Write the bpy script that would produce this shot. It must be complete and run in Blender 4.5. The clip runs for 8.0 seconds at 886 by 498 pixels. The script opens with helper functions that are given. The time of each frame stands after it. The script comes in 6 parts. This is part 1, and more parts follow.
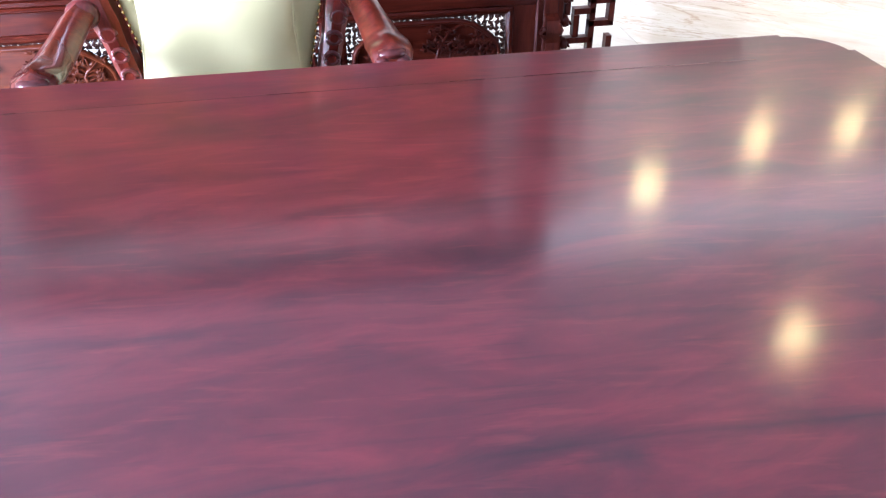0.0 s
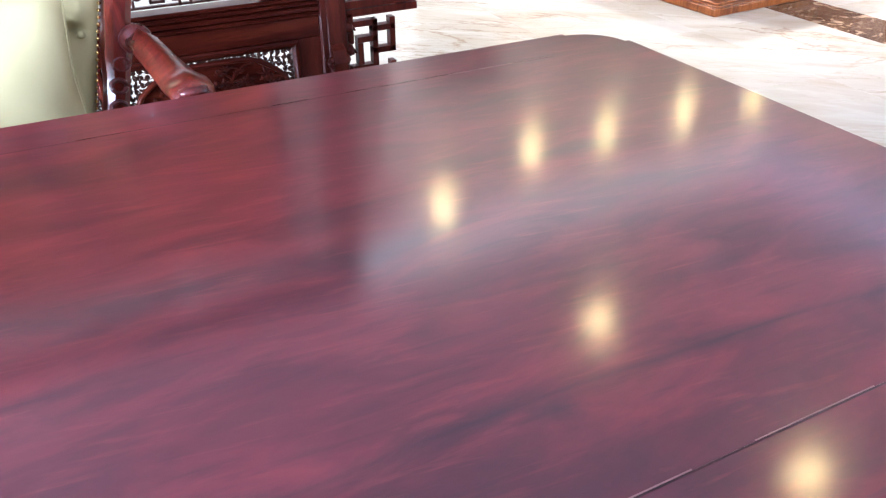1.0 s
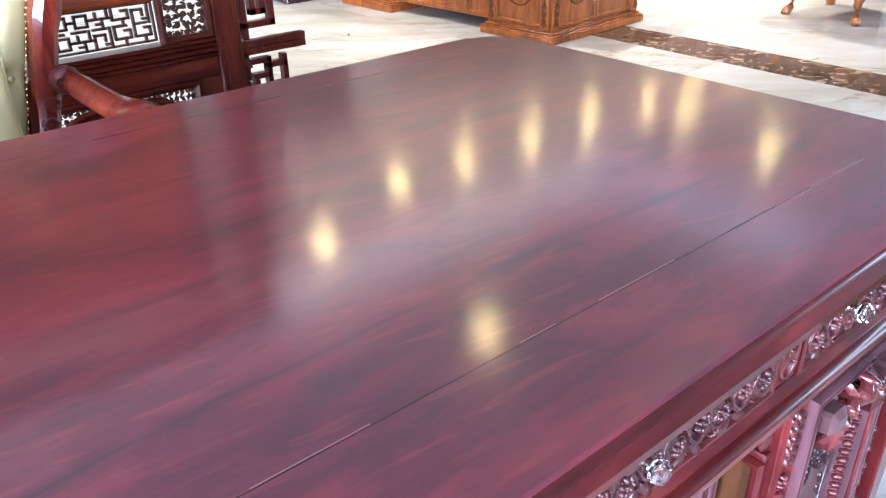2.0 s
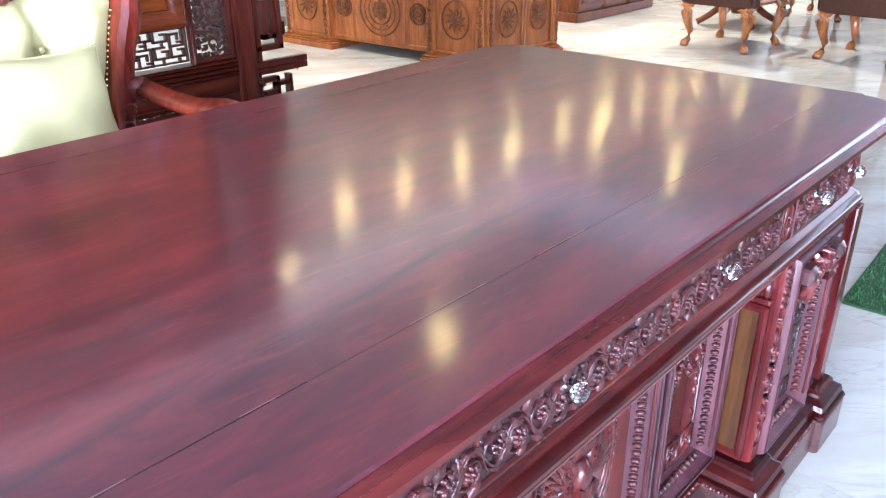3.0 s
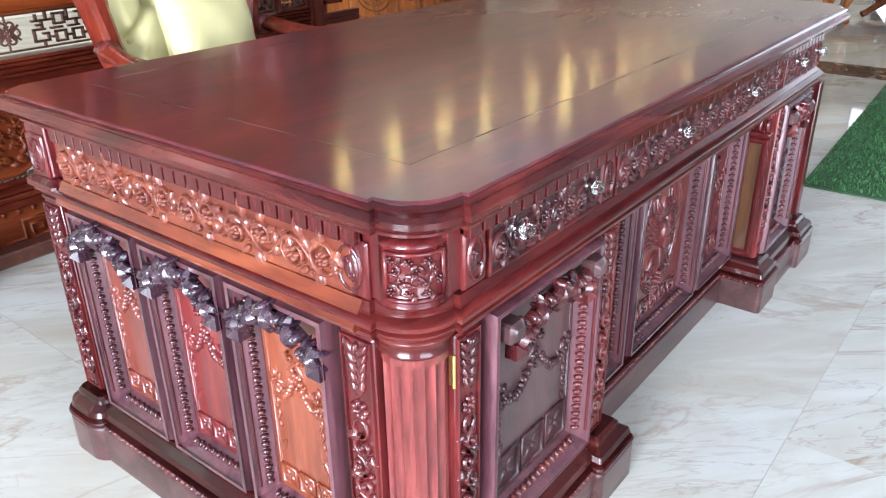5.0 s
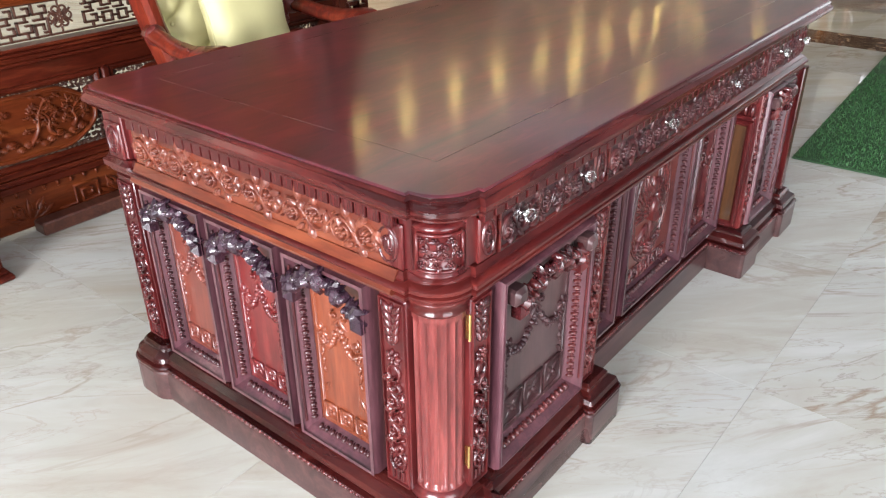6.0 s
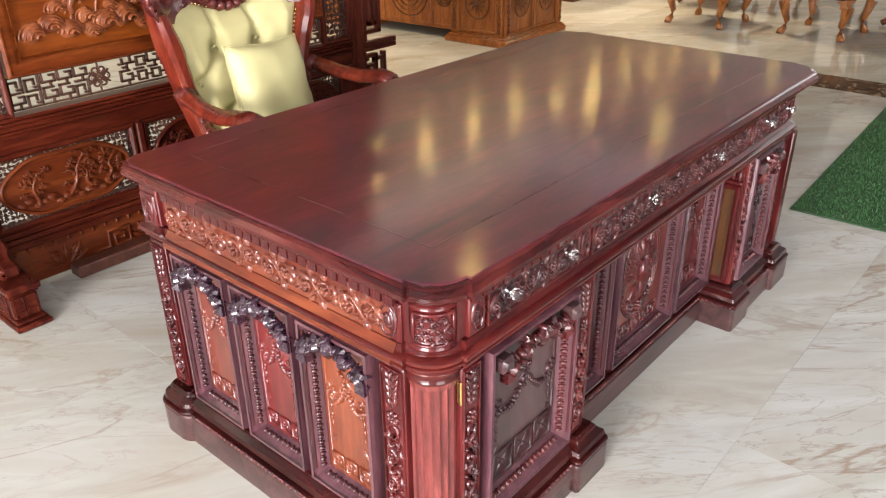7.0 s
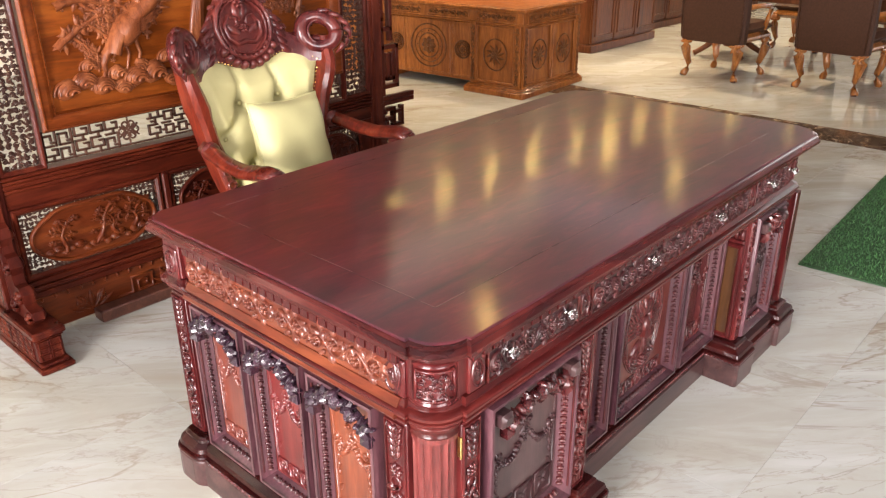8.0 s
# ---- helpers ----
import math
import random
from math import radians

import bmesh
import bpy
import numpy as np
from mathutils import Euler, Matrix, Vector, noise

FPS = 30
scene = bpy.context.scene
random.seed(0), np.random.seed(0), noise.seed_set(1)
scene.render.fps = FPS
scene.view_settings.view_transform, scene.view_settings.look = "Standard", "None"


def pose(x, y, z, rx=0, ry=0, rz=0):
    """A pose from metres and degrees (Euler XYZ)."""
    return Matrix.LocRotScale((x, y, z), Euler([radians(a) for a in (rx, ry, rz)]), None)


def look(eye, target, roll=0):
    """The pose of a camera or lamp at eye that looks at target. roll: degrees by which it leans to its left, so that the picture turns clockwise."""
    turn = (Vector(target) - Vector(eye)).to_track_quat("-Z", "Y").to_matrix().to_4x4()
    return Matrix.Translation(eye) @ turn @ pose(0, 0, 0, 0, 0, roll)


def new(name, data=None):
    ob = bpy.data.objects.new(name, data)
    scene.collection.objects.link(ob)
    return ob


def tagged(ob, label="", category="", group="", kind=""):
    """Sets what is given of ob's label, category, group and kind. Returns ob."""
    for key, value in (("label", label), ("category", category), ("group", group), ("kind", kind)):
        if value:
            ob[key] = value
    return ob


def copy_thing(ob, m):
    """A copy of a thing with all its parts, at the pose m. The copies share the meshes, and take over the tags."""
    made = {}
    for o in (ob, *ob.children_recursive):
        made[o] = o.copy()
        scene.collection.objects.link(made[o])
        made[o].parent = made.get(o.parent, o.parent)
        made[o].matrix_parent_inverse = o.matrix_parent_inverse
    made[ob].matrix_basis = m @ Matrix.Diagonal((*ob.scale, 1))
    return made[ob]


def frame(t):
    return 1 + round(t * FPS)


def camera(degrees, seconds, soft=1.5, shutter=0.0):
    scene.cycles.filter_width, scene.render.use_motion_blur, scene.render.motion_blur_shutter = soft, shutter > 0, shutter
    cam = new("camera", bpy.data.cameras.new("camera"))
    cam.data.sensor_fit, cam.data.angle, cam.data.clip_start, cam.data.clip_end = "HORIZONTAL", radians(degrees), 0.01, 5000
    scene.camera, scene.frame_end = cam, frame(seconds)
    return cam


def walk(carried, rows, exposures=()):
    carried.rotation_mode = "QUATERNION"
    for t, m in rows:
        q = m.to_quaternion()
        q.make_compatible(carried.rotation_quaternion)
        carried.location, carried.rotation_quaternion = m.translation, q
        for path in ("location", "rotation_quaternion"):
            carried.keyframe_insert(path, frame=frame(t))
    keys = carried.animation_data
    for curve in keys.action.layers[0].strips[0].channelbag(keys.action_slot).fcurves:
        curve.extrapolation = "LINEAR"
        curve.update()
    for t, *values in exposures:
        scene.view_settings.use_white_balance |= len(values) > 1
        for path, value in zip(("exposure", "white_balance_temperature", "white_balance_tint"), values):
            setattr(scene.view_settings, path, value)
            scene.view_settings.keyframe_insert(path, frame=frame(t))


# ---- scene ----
cam = camera(59.4, 8.0, 1.25)
PATH = [
    (0, (0.128, -0.673, 1.249), (0.38, 0.95, 0.108), -0.7),
    (0.5, (0.128, -0.675, 1.246), (0.639, 0.911, 0.14), -0.3),
    (1, (0.045, -0.671, 1.218), (0.809, 0.843, 0.159), -0.4),
    (1.5, (-0.074, -0.728, 1.197), (0.896, 0.706, 0.196), -0.9),
    (2, (-0.26, -0.805, 1.194), (0.854, 0.564, 0.252), -1.5),
    (2.2, (-0.345, -0.825, 1.197), (0.812, 0.526, 0.282), -1.7),
    (3.3, (-0.98, -0.919, 1.204), (0.391, 0.281, 0.377), -0.5),
    (3.5, (-1.077, -0.926, 1.207), (0.309, 0.263, 0.392), -0.6),
    (4, (-1.306, -0.925, 1.192), (0.111, 0.242, 0.399), -0.5),
    (4.5, (-1.486, -0.955, 1.172), (-0.061, 0.189, 0.362), -0.6),
    (5, (-1.631, -1.051, 1.136), (-0.211, 0.07, 0.283), -0.8),
    (5.2, (-1.682, -1.077, 1.151), (-0.272, 0.034, 0.268), -0.6),
    (6.3, (-1.829, -1.21, 1.342), (-0.475, -0.096, 0.382), -0.7),
    (6.5, (-1.839, -1.239, 1.382), (-0.489, -0.111, 0.432), -0.7),
    (7, (-1.852, -1.269, 1.454), (-0.503, -0.105, 0.545), -0.6),
    (7.5, (-1.854, -1.294, 1.504), (-0.505, -0.091, 0.648), -0.4),
    (8, (-1.874, -1.331, 1.524), (-0.524, -0.1, 0.712), -0.4),
]
# the clip's camera starts bright and cool and ends a little darker and warmer
walk(cam, [(t, look(eye, target, roll)) for t, eye, target, roll in PATH],
     [(0, 1.08, 5150, 25), (1, 1.02, 5200, 24), (2, .95, 5200, 21), (3.5, .76, 5250, 17), (4.5, .46, 5550, 14), (5.2, .20, 5950, 13), (6.5, -.10, 6700, 16), (8, .05, 7150, 20)])

# ---- light ----
world = bpy.data.worlds.new("world")
scene.world = world
world.use_nodes = True
wn = world.node_tree
sky = wn.nodes.new("ShaderNodeTexSky")
sky.sky_type, sky.sun_disc = "NISHITA", False
sky.sun_elevation, sky.sun_rotation = radians(50), radians(200)
wn.links.new(sky.outputs[0], wn.nodes["Background"].inputs[0])
wn.nodes["Background"].inputs[1].default_value = 0.06


def lamp(name, eye, target, sx, sy, watts, colour):
    """Daylight standing in a window's opening."""
    data = bpy.data.lights.new(name, "AREA")
    data.shape, data.size, data.size_y, data.energy, data.color = "RECTANGLE", sx, sy, watts, colour
    ob = new(name, data)
    ob.matrix_world = look(eye, target)
    return ob


SUN = bpy.data.lights.new("sun", "SUN")
SUN.energy, SUN.angle, SUN.color = 2.0, radians(8), (1, .96, .9)
new("sun", SUN).matrix_world = look((0, 0, 9), (2.2, 6.0, 0))
lamp("daylight_south", (-3.2, -6.85, 1.55), (-1.2, 0, .9), 4.2, 2.7, 620, (.93, .96, 1.0))
lamp("daylight_east", (11.85, -2.4, 1.55), (0, -2.4, 1.55), 7.4, 2.6, 180, (.95, .98, 1.0))
lamp("daylight_west", (-6.85, -1.6, 1.6), (0, -.6, .8), 3.0, 2.4, 1450, (.94, .97, 1.0))

# the warm throw of the recessed downlights
for sx, sy in ((3.0, 3.72), (4.46, 3.73), (6.03, 3.66), (7.6, 3.65), (9.1, 3.62), (5.7, 2.18)):
    spot = bpy.data.lights.new("downlight_beam", "SPOT")
    spot.energy, spot.color, spot.spot_size, spot.spot_blend, spot.shadow_soft_size = 270, (1, .84, .60), radians(120), .7, .06
    new("downlight_beam", spot).matrix_world = look((sx, sy, 2.77), (sx, sy, 0.01))

# ---- materials ----


def base_mat(name, rough=.5, metal=0.0, coat=0.0):
    m = bpy.data.materials.new(name)
    m.use_nodes = True
    nt = m.node_tree
    b = nt.nodes["Principled BSDF"]
    b.inputs["Roughness"].default_value, b.inputs["Metallic"].default_value = rough, metal
    b.inputs["Coat Weight"].default_value, b.inputs["Coat Roughness"].default_value = coat, .065
    return m, nt, b


def node(nt, kind, **values):
    n = nt.nodes.new(kind)
    for k, v in values.items():
        n.inputs[k.replace("_", " ")].default_value = v
    return n


def ramp(nt, source, stops):
    r = nt.nodes.new("ShaderNodeValToRGB")
    el = r.color_ramp.elements
    while len(el) < len(stops):
        el.new(.5)
    for e, (p, c) in zip(el, stops):
        e.position, e.color = p, (*c, 1)
    nt.links.new(source, r.inputs[0])
    return r.outputs[0]


def mapped(nt, scale, rot=(0, 0, 0), kind="Object"):
    tc = nt.nodes.new("ShaderNodeTexCoord")
    mp = nt.nodes.new("ShaderNodeMapping")
    mp.inputs["Scale"].default_value, mp.inputs["Rotation"].default_value = scale, rot
    nt.links.new(tc.outputs[kind], mp.inputs[0])
    return mp.outputs[0]


def noise_of(nt, vec, scale, detail=4.0, distortion=0.0, rough=.55):
    n = node(nt, "ShaderNodeTexNoise", Scale=scale, Detail=detail, Distortion=distortion, Roughness=rough)
    nt.links.new(vec, n.inputs["Vector"])
    return n.outputs[0]


def mix(nt, fac, a, b, blend="MIX"):
    n = nt.nodes.new("ShaderNodeMix")
    n.data_type, n.blend_type = "RGBA", blend
    for sock, v in ((n.inputs[0], fac), (n.inputs[6], a), (n.inputs[7], b)):
        if isinstance(v, (int, float)):
            sock.default_value = v
        elif isinstance(v, tuple):
            sock.default_value = (*v, 1)
        else:
            nt.links.new(v, sock)
    return n.outputs[2]


def bump(nt, b, height, strength, distance=.002):
    n = node(nt, "ShaderNodeBump", Strength=strength, Distance=distance)
    nt.links.new(height, n.inputs["Height"])
    nt.links.new(n.outputs[0], b.inputs["Normal"])


STRETCH = {"x": (.12, 1, 1), "y": (1, .12, 1), "z": (1, 1, .12), "xy": (.13, .13, 1)}


def wood(name, dark, mid, light, axis="z", scale=9.0, rough=.3, coat=.5, relief=.15, streak=.6, shine=.5):
    """Polished hardwood: long grain streaks, broad blotches, fine pores."""
    m, nt, b = base_mat(name, rough, 0, coat)
    b.inputs["Specular IOR Level"].default_value = shine * .65
    v = mapped(nt, STRETCH[axis])
    grain = noise_of(nt, v, scale * 2.2, 7, 1.2, .62)
    broad = noise_of(nt, v, scale * .42, 3, .8)
    fine = noise_of(nt, v, scale * 16, 3, .2)
    c1 = ramp(nt, grain, [(.37, dark), (.50, mid), (.63, light)])
    c2 = ramp(nt, broad, [(.36, dark), (.52, mid), (.68, light)])
    c = mix(nt, 1 - streak, c1, c2)
    pores = ramp(nt, fine, [(.38, (.55, .55, .55)), (.55, (1, 1, 1))])
    c = mix(nt, .5, c, pores, "MULTIPLY")
    nt.links.new(c, b.inputs["Base Color"])
    rr = ramp(nt, broad, [(.3, (rough * .8,) * 3), (.7, (min(1, rough * 1.35),) * 3)])
    nt.links.new(rr, b.inputs["Roughness"])
    bump(nt, b, fine, relief, .0008)
    return m




def turned(nt, angle, scale):
    """Object coordinates turned about z first, then scaled."""
    a = mapped(nt, (1, 1, 1), (0, 0, radians(angle)))
    mp = nt.nodes.new("ShaderNodeMapping")
    mp.inputs["Scale"].default_value = scale
    nt.links.new(a, mp.inputs[0])
    return mp.outputs[0]


def math_node(nt, op, *values):
    n = nt.nodes.new("ShaderNodeMath")
    n.operation = op
    for sock, v in zip(n.inputs, values):
        if isinstance(v, (int, float)):
            sock.default_value = v
        else:
            nt.links.new(v, sock)
    return n.outputs[0]


def top_wood():
    """The lacquered top: cloudy red and near-black figure, short flecks, long dark veins, a few knots, a clear hard coat."""
    m, nt, b = base_mat("mahogany_top", .34, 0, 1.0)
    b.inputs["Coat IOR"].default_value, b.inputs["Coat Roughness"].default_value = 1.53, .142
    b.inputs["Specular IOR Level"].default_value = .26
    cloud = noise_of(nt, turned(nt, 5, (.34, 1, 1)), 6.5, 6, .9, .58)
    mid = noise_of(nt, turned(nt, -4, (.30, 1, 1)), 19, 7, .7, .6)
    fleck = noise_of(nt, turned(nt, 6, (.12, 1, 1)), 70, 4, .4, .6)
    dash = noise_of(nt, turned(nt, 3, (.07, 1, 1)), 120, 3, .2, .5)
    c1 = ramp(nt, cloud, [(.35, (.022, .0065, .012)), (.47, (.064, .0088, .015)), (.57, (.092, .0115, .018)), (.72, (.18, .024, .029))])
    c2 = ramp(nt, mid, [(.34, (.024, .006, .011)), (.50, (.070, .0095, .016)), (.70, (.18, .024, .029))])
    c = mix(nt, .48, c1, c2)
    c = mix(nt, ramp(nt, fleck, [(.57, (0, 0, 0)), (.78, (.34, .34, .34))]), c, (.27, .046, .040))
    c = mix(nt, ramp(nt, dash, [(.30, (.3, .3, .3)), (.40, (0, 0, 0))]), c, (.020, .006, .010))
    pos = nt.nodes.new("ShaderNodeTexCoord").outputs["Object"]
    sep = nt.nodes.new("ShaderNodeSeparateXYZ")
    nt.links.new(pos, sep.inputs[0])
    warp = noise_of(nt, pos, 30, 3)
    drift = noise_of(nt, turned(nt, 0, (.5, 1, 1)), 7, 4, .4)
    # long dark veins that wander along the boards: (height, swing, pace, start, half width, depth)
    for y0, swing, pace, ph, half, deep in ((-.318, .030, 2.6, .91, .014, 1.0), (.262, .018, 3.1, .4, .016, .50), (-.150, .014, 3.4, 2.0, .009, .35), (-.470, .008, 2.4, 2.2, .009, .4)):
        wave = math_node(nt, "SINE", math_node(nt, "MULTIPLY_ADD", sep.outputs[0], pace, ph))
        line = math_node(nt, "ADD", math_node(nt, "MULTIPLY_ADD", wave, swing, y0), math_node(nt, "MULTIPLY_ADD", drift, .040, -.005))
        gap = math_node(nt, "ABSOLUTE", math_node(nt, "SUBTRACT", sep.outputs[1], line))
        fade = math_node(nt, "MULTIPLY", ramp(nt, gap, [(0, (deep,) * 3), (half * .22, (deep * .55,) * 3), (half, (0, 0, 0))]), ramp(nt, mid, [(.34, (1, 1, 1)), (.66, (.45, .45, .45))]))
        c = mix(nt, fade, c, (.014, .006, .011))
    for kx, ky, r in ((.348, -.287, .020), (.02, -.32, .026), (-.966, -.436, .042), (-.962, -.178, .046), (-.01, .32, .050)):
        d = nt.nodes.new("ShaderNodeVectorMath")
        d.operation = "DISTANCE"
        sc = nt.nodes.new("ShaderNodeMapping")
        sc.inputs["Scale"].default_value = (.5, 1, 1)
        nt.links.new(pos, sc.inputs[0])
        nt.links.new(sc.outputs[0], d.inputs[0])
        d.inputs[1].default_value = (kx * .5, ky, .8)
        near = math_node(nt, "MULTIPLY_ADD", warp, .03, d.outputs["Value"])
        c = mix(nt, ramp(nt, near, [(.015, (.85,) * 3), (.015 + r, (0, 0, 0))]), c, (.016, .009, .014))
    c = mix(nt, .18, c, (.060, .004, .009))
    nt.links.new(c, b.inputs["Base Color"])
    return m


TOP = top_wood()
MID = wood("mahogany", (.0187, .0029, .0029), (.0576, .0068, .0072), (.108, .0151, .0137), "z", 11, .26, .45, shine=.22)
MIDX = wood("mahogany_long_grain", (.0176, .0027, .0027), (.0551, .0066, .006), (.1046, .0165, .0122), "xy", 9, .26, .40, shine=.25)
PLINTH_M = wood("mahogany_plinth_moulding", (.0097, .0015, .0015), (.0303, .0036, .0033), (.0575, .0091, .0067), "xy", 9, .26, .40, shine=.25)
# purple cast: the sky's reflection on the stiles is put into this wood
FIN = wood("mahogany_stile_sky_sheen", (.0281, .0089, .0127), (.0638, .0217, .0281), (.102, .0382, .0446), "z", 11, .30, .45, shine=.6)
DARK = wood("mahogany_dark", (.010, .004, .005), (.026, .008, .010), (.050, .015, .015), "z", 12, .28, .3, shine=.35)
COLUMN = wood("mahogany_column", (.0466, .0079, .0079), (.122, .0222, .0201), (.2009, .0474, .0401), "z", 10, .26, .5)
GARLAND = wood("garland_dark", (.010, .004, .008), (.024, .010, .017), (.045, .020, .030), "z", 14, .24, .8, shine=.4)
FRIEZE = wood("frieze_red", (.0504, .0086, .0058), (.108, .0216, .0101), (.1728, .0432, .0173), "y", 6, .28, .5, shine=.3)
CARVE = wood("mahogany_carved", (.0195, .0037, .0045), (.057, .0083, .009), (.1125, .0203, .0173), "z", 14, .24, .65, shine=.3)
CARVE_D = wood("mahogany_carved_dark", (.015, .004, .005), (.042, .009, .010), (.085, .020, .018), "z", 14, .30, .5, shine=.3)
CARVE_L = wood("mahogany_carved_bright", (.068, .015, .0095), (.1292, .0326, .019), (.1972, .0578, .0313), "y", 14, .34, .45, shine=.34)
DOORW = wood("door_brown", (.030, .014, .015), (.055, .026, .026), (.08, .040, .038), "z", 8, .30, .35)
PANEL_R = wood("panel_red", (.0496, .0056, .0064), (.108, .0116, .0112), (.16, .0224, .0184), "z", 8, .28, .5)
PANEL_O = wood("panel_orange", (.084, .0176, .008), (.148, .0328, .0136), (.208, .0528, .0224), "z", 8, .28, .5)
PANEL_B = wood("panel_brown", (.051, .0102, .0076), (.0978, .0195, .0136), (.1445, .034, .0213), "z", 8, .28, .5)
OCHRE = wood("panel_ochre", (.0275, .0099, .0033), (.055, .0209, .0066), (.0825, .033, .0105), "z", 8, .3, .4)
PLINTH = wood("plinth_wood", (.018, .008, .008), (.046, .020, .019), (.078, .036, .033), "x", 8, .30, .4)
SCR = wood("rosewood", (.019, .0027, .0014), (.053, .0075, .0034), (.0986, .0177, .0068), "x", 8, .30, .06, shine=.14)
SCRZ = wood("rosewood_upright", (.0177, .0027, .002), (.0503, .0075, .0041), (.0918, .0163, .0075), "z", 8, .30, .06, shine=.14)
SCR_O = wood("rosewood_golden", (.0778, .0156, .0026), (.149, .0324, .0045), (.2074, .0551, .0084), "x", 6, .36, .05, shine=.15)
SCR_C = wood("rosewood_carved", (.08, .0192, .0064), (.152, .04, .0136), (.224, .0704, .0256), "z", 14, .34, .1, shine=.25)
SCR_F = wood("rosewood_moulding", (.062, .0112, .0024), (.122, .0240, .0046), (.178, .0430, .0086), "x", 7, .32, .1, shine=.2)
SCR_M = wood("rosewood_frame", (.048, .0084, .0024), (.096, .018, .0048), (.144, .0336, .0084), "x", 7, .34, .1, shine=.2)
LATT = wood("lattice_dark", (.020, .008, .006), (.045, .018, .012), (.08, .034, .022), "z", 12, .38, .1, shine=.2)
CHAIRW = wood("chair_mahogany", (.039, .0048, .003), (.108, .0132, .0072), (.198, .0312, .0132), "z", 10, .28, .5, shine=.3)
CHAIRC = wood("chair_carved", (.030, .005, .006), (.075, .012, .011), (.14, .027, .020), "z", 12, .26, .4, shine=.4)
TEAK = wood("teak", (.1224, .0331, .0072), (.2304, .0691, .0144), (.3168, .1116, .0259), "z", 9, .36, .1, shine=.22)
TEAKC = wood("teak_carved", (.0512, .0149, .0037), (.1023, .0325, .0079), (.1488, .0535, .0139), "z", 12, .36, .1, shine=.22)
CAB = wood("cabinet_wood", (.062, .0186, .0074), (.1116, .036, .0136), (.155, .0496, .0174), "z", 8, .34, .1, shine=.2)
LEGW = wood("leg_wood", (.144, .0448, .0096), (.248, .084, .0176), (.336, .124, .0304), "z", 10, .28, .4)
FOOTW = wood("foot_wood", (.030, .010, .007), (.065, .022, .014), (.11, .04, .025), "y", 8, .35, .3)


def plain(name, colour, rough=.5, metal=0.0, var=.12, scale=30.0, relief=.1):
    m, nt, b = base_mat(name, rough, metal)
    n = noise_of(nt, mapped(nt, (1, 1, 1)), scale, 4)
    lo, hi = [tuple(max(0, min(1, c * k)) for c in colour) for k in (1 - var, 1 + var)]
    nt.links.new(ramp(nt, n, [(.3, lo), (.7, hi)]), b.inputs["Base Color"])
    if relief:
        bump(nt, b, n, relief, .001)
    return m


LEATHER_SHINE = .2
WORN = plain("worn_lacquer", (.15, .075, .07), .5, 0, .2, 60, .05)
FABRIC = plain("yellow_satin", (.4197, .3853, .1823), .7, 0, .05, 9, .05)
CUSHION = plain("pale_yellow_satin", (.4334, .4025, .1926), .62, 0, .04, 7, .05)
LEATHER = plain("brown_leather", (.0396, .015, .0072), .6, 0, .2, 60, .2)
LEATHER.node_tree.nodes["Principled BSDF"].inputs["Specular IOR Level"].default_value = LEATHER_SHINE
BRASS = plain("brass", (.78, .56, .22), .25, 1, .08, 60, 0)
STEEL = plain("chrome", (.85, .85, .84), .12, 1, .04, 60, 0)
WALL = plain("cream_wall_paint", (.70, .665, .56), .7, 0, .03, 6, .05)
SOFFIT = plain("soffit_paint", (.93, .88, .75), .7, 0, .03, 5, .03)
# grey in place of white: the ceiling's dimness is put into its colour
TRAY = plain("ceiling_tray_dimmed", (.35, .345, .385), .7, 0, .06, 4, .03)
BAY = plain("bay_ceiling_paint", (.44, .44, .50), .7, 0, .05, 4, .03)
GAPM = plain("joint_filler", (.30, .285, .24), .6, 0, .1, 30, 0)
DIRT = plain("floor_dirt", (.10, .08, .06), .8, 0, .3, 200, .2)
FRAMEM = plain("window_frame_paint", (.75, .75, .74), .45, 0, .03, 20, 0)

CRYSTAL, nt_, b_ = base_mat("crystal", .04)
b_.inputs["Base Color"].default_value, b_.inputs["Transmission Weight"].default_value, b_.inputs["IOR"].default_value = (.97, 1, .99, 1), 1.0, 1.52
GLASS, nt_, b_ = base_mat("window_glass", .02)
b_.inputs["Transmission Weight"].default_value, b_.inputs["IOR"].default_value = 1.0, 1.05
GLOW, nt_, b_ = base_mat("downlight_lens", .4)
b_.inputs["Base Color"].default_value = (.9, .8, .5, 1)
b_.inputs["Emission Color"].default_value, b_.inputs["Emission Strength"].default_value = (1.0, .70, .22, 1), 100


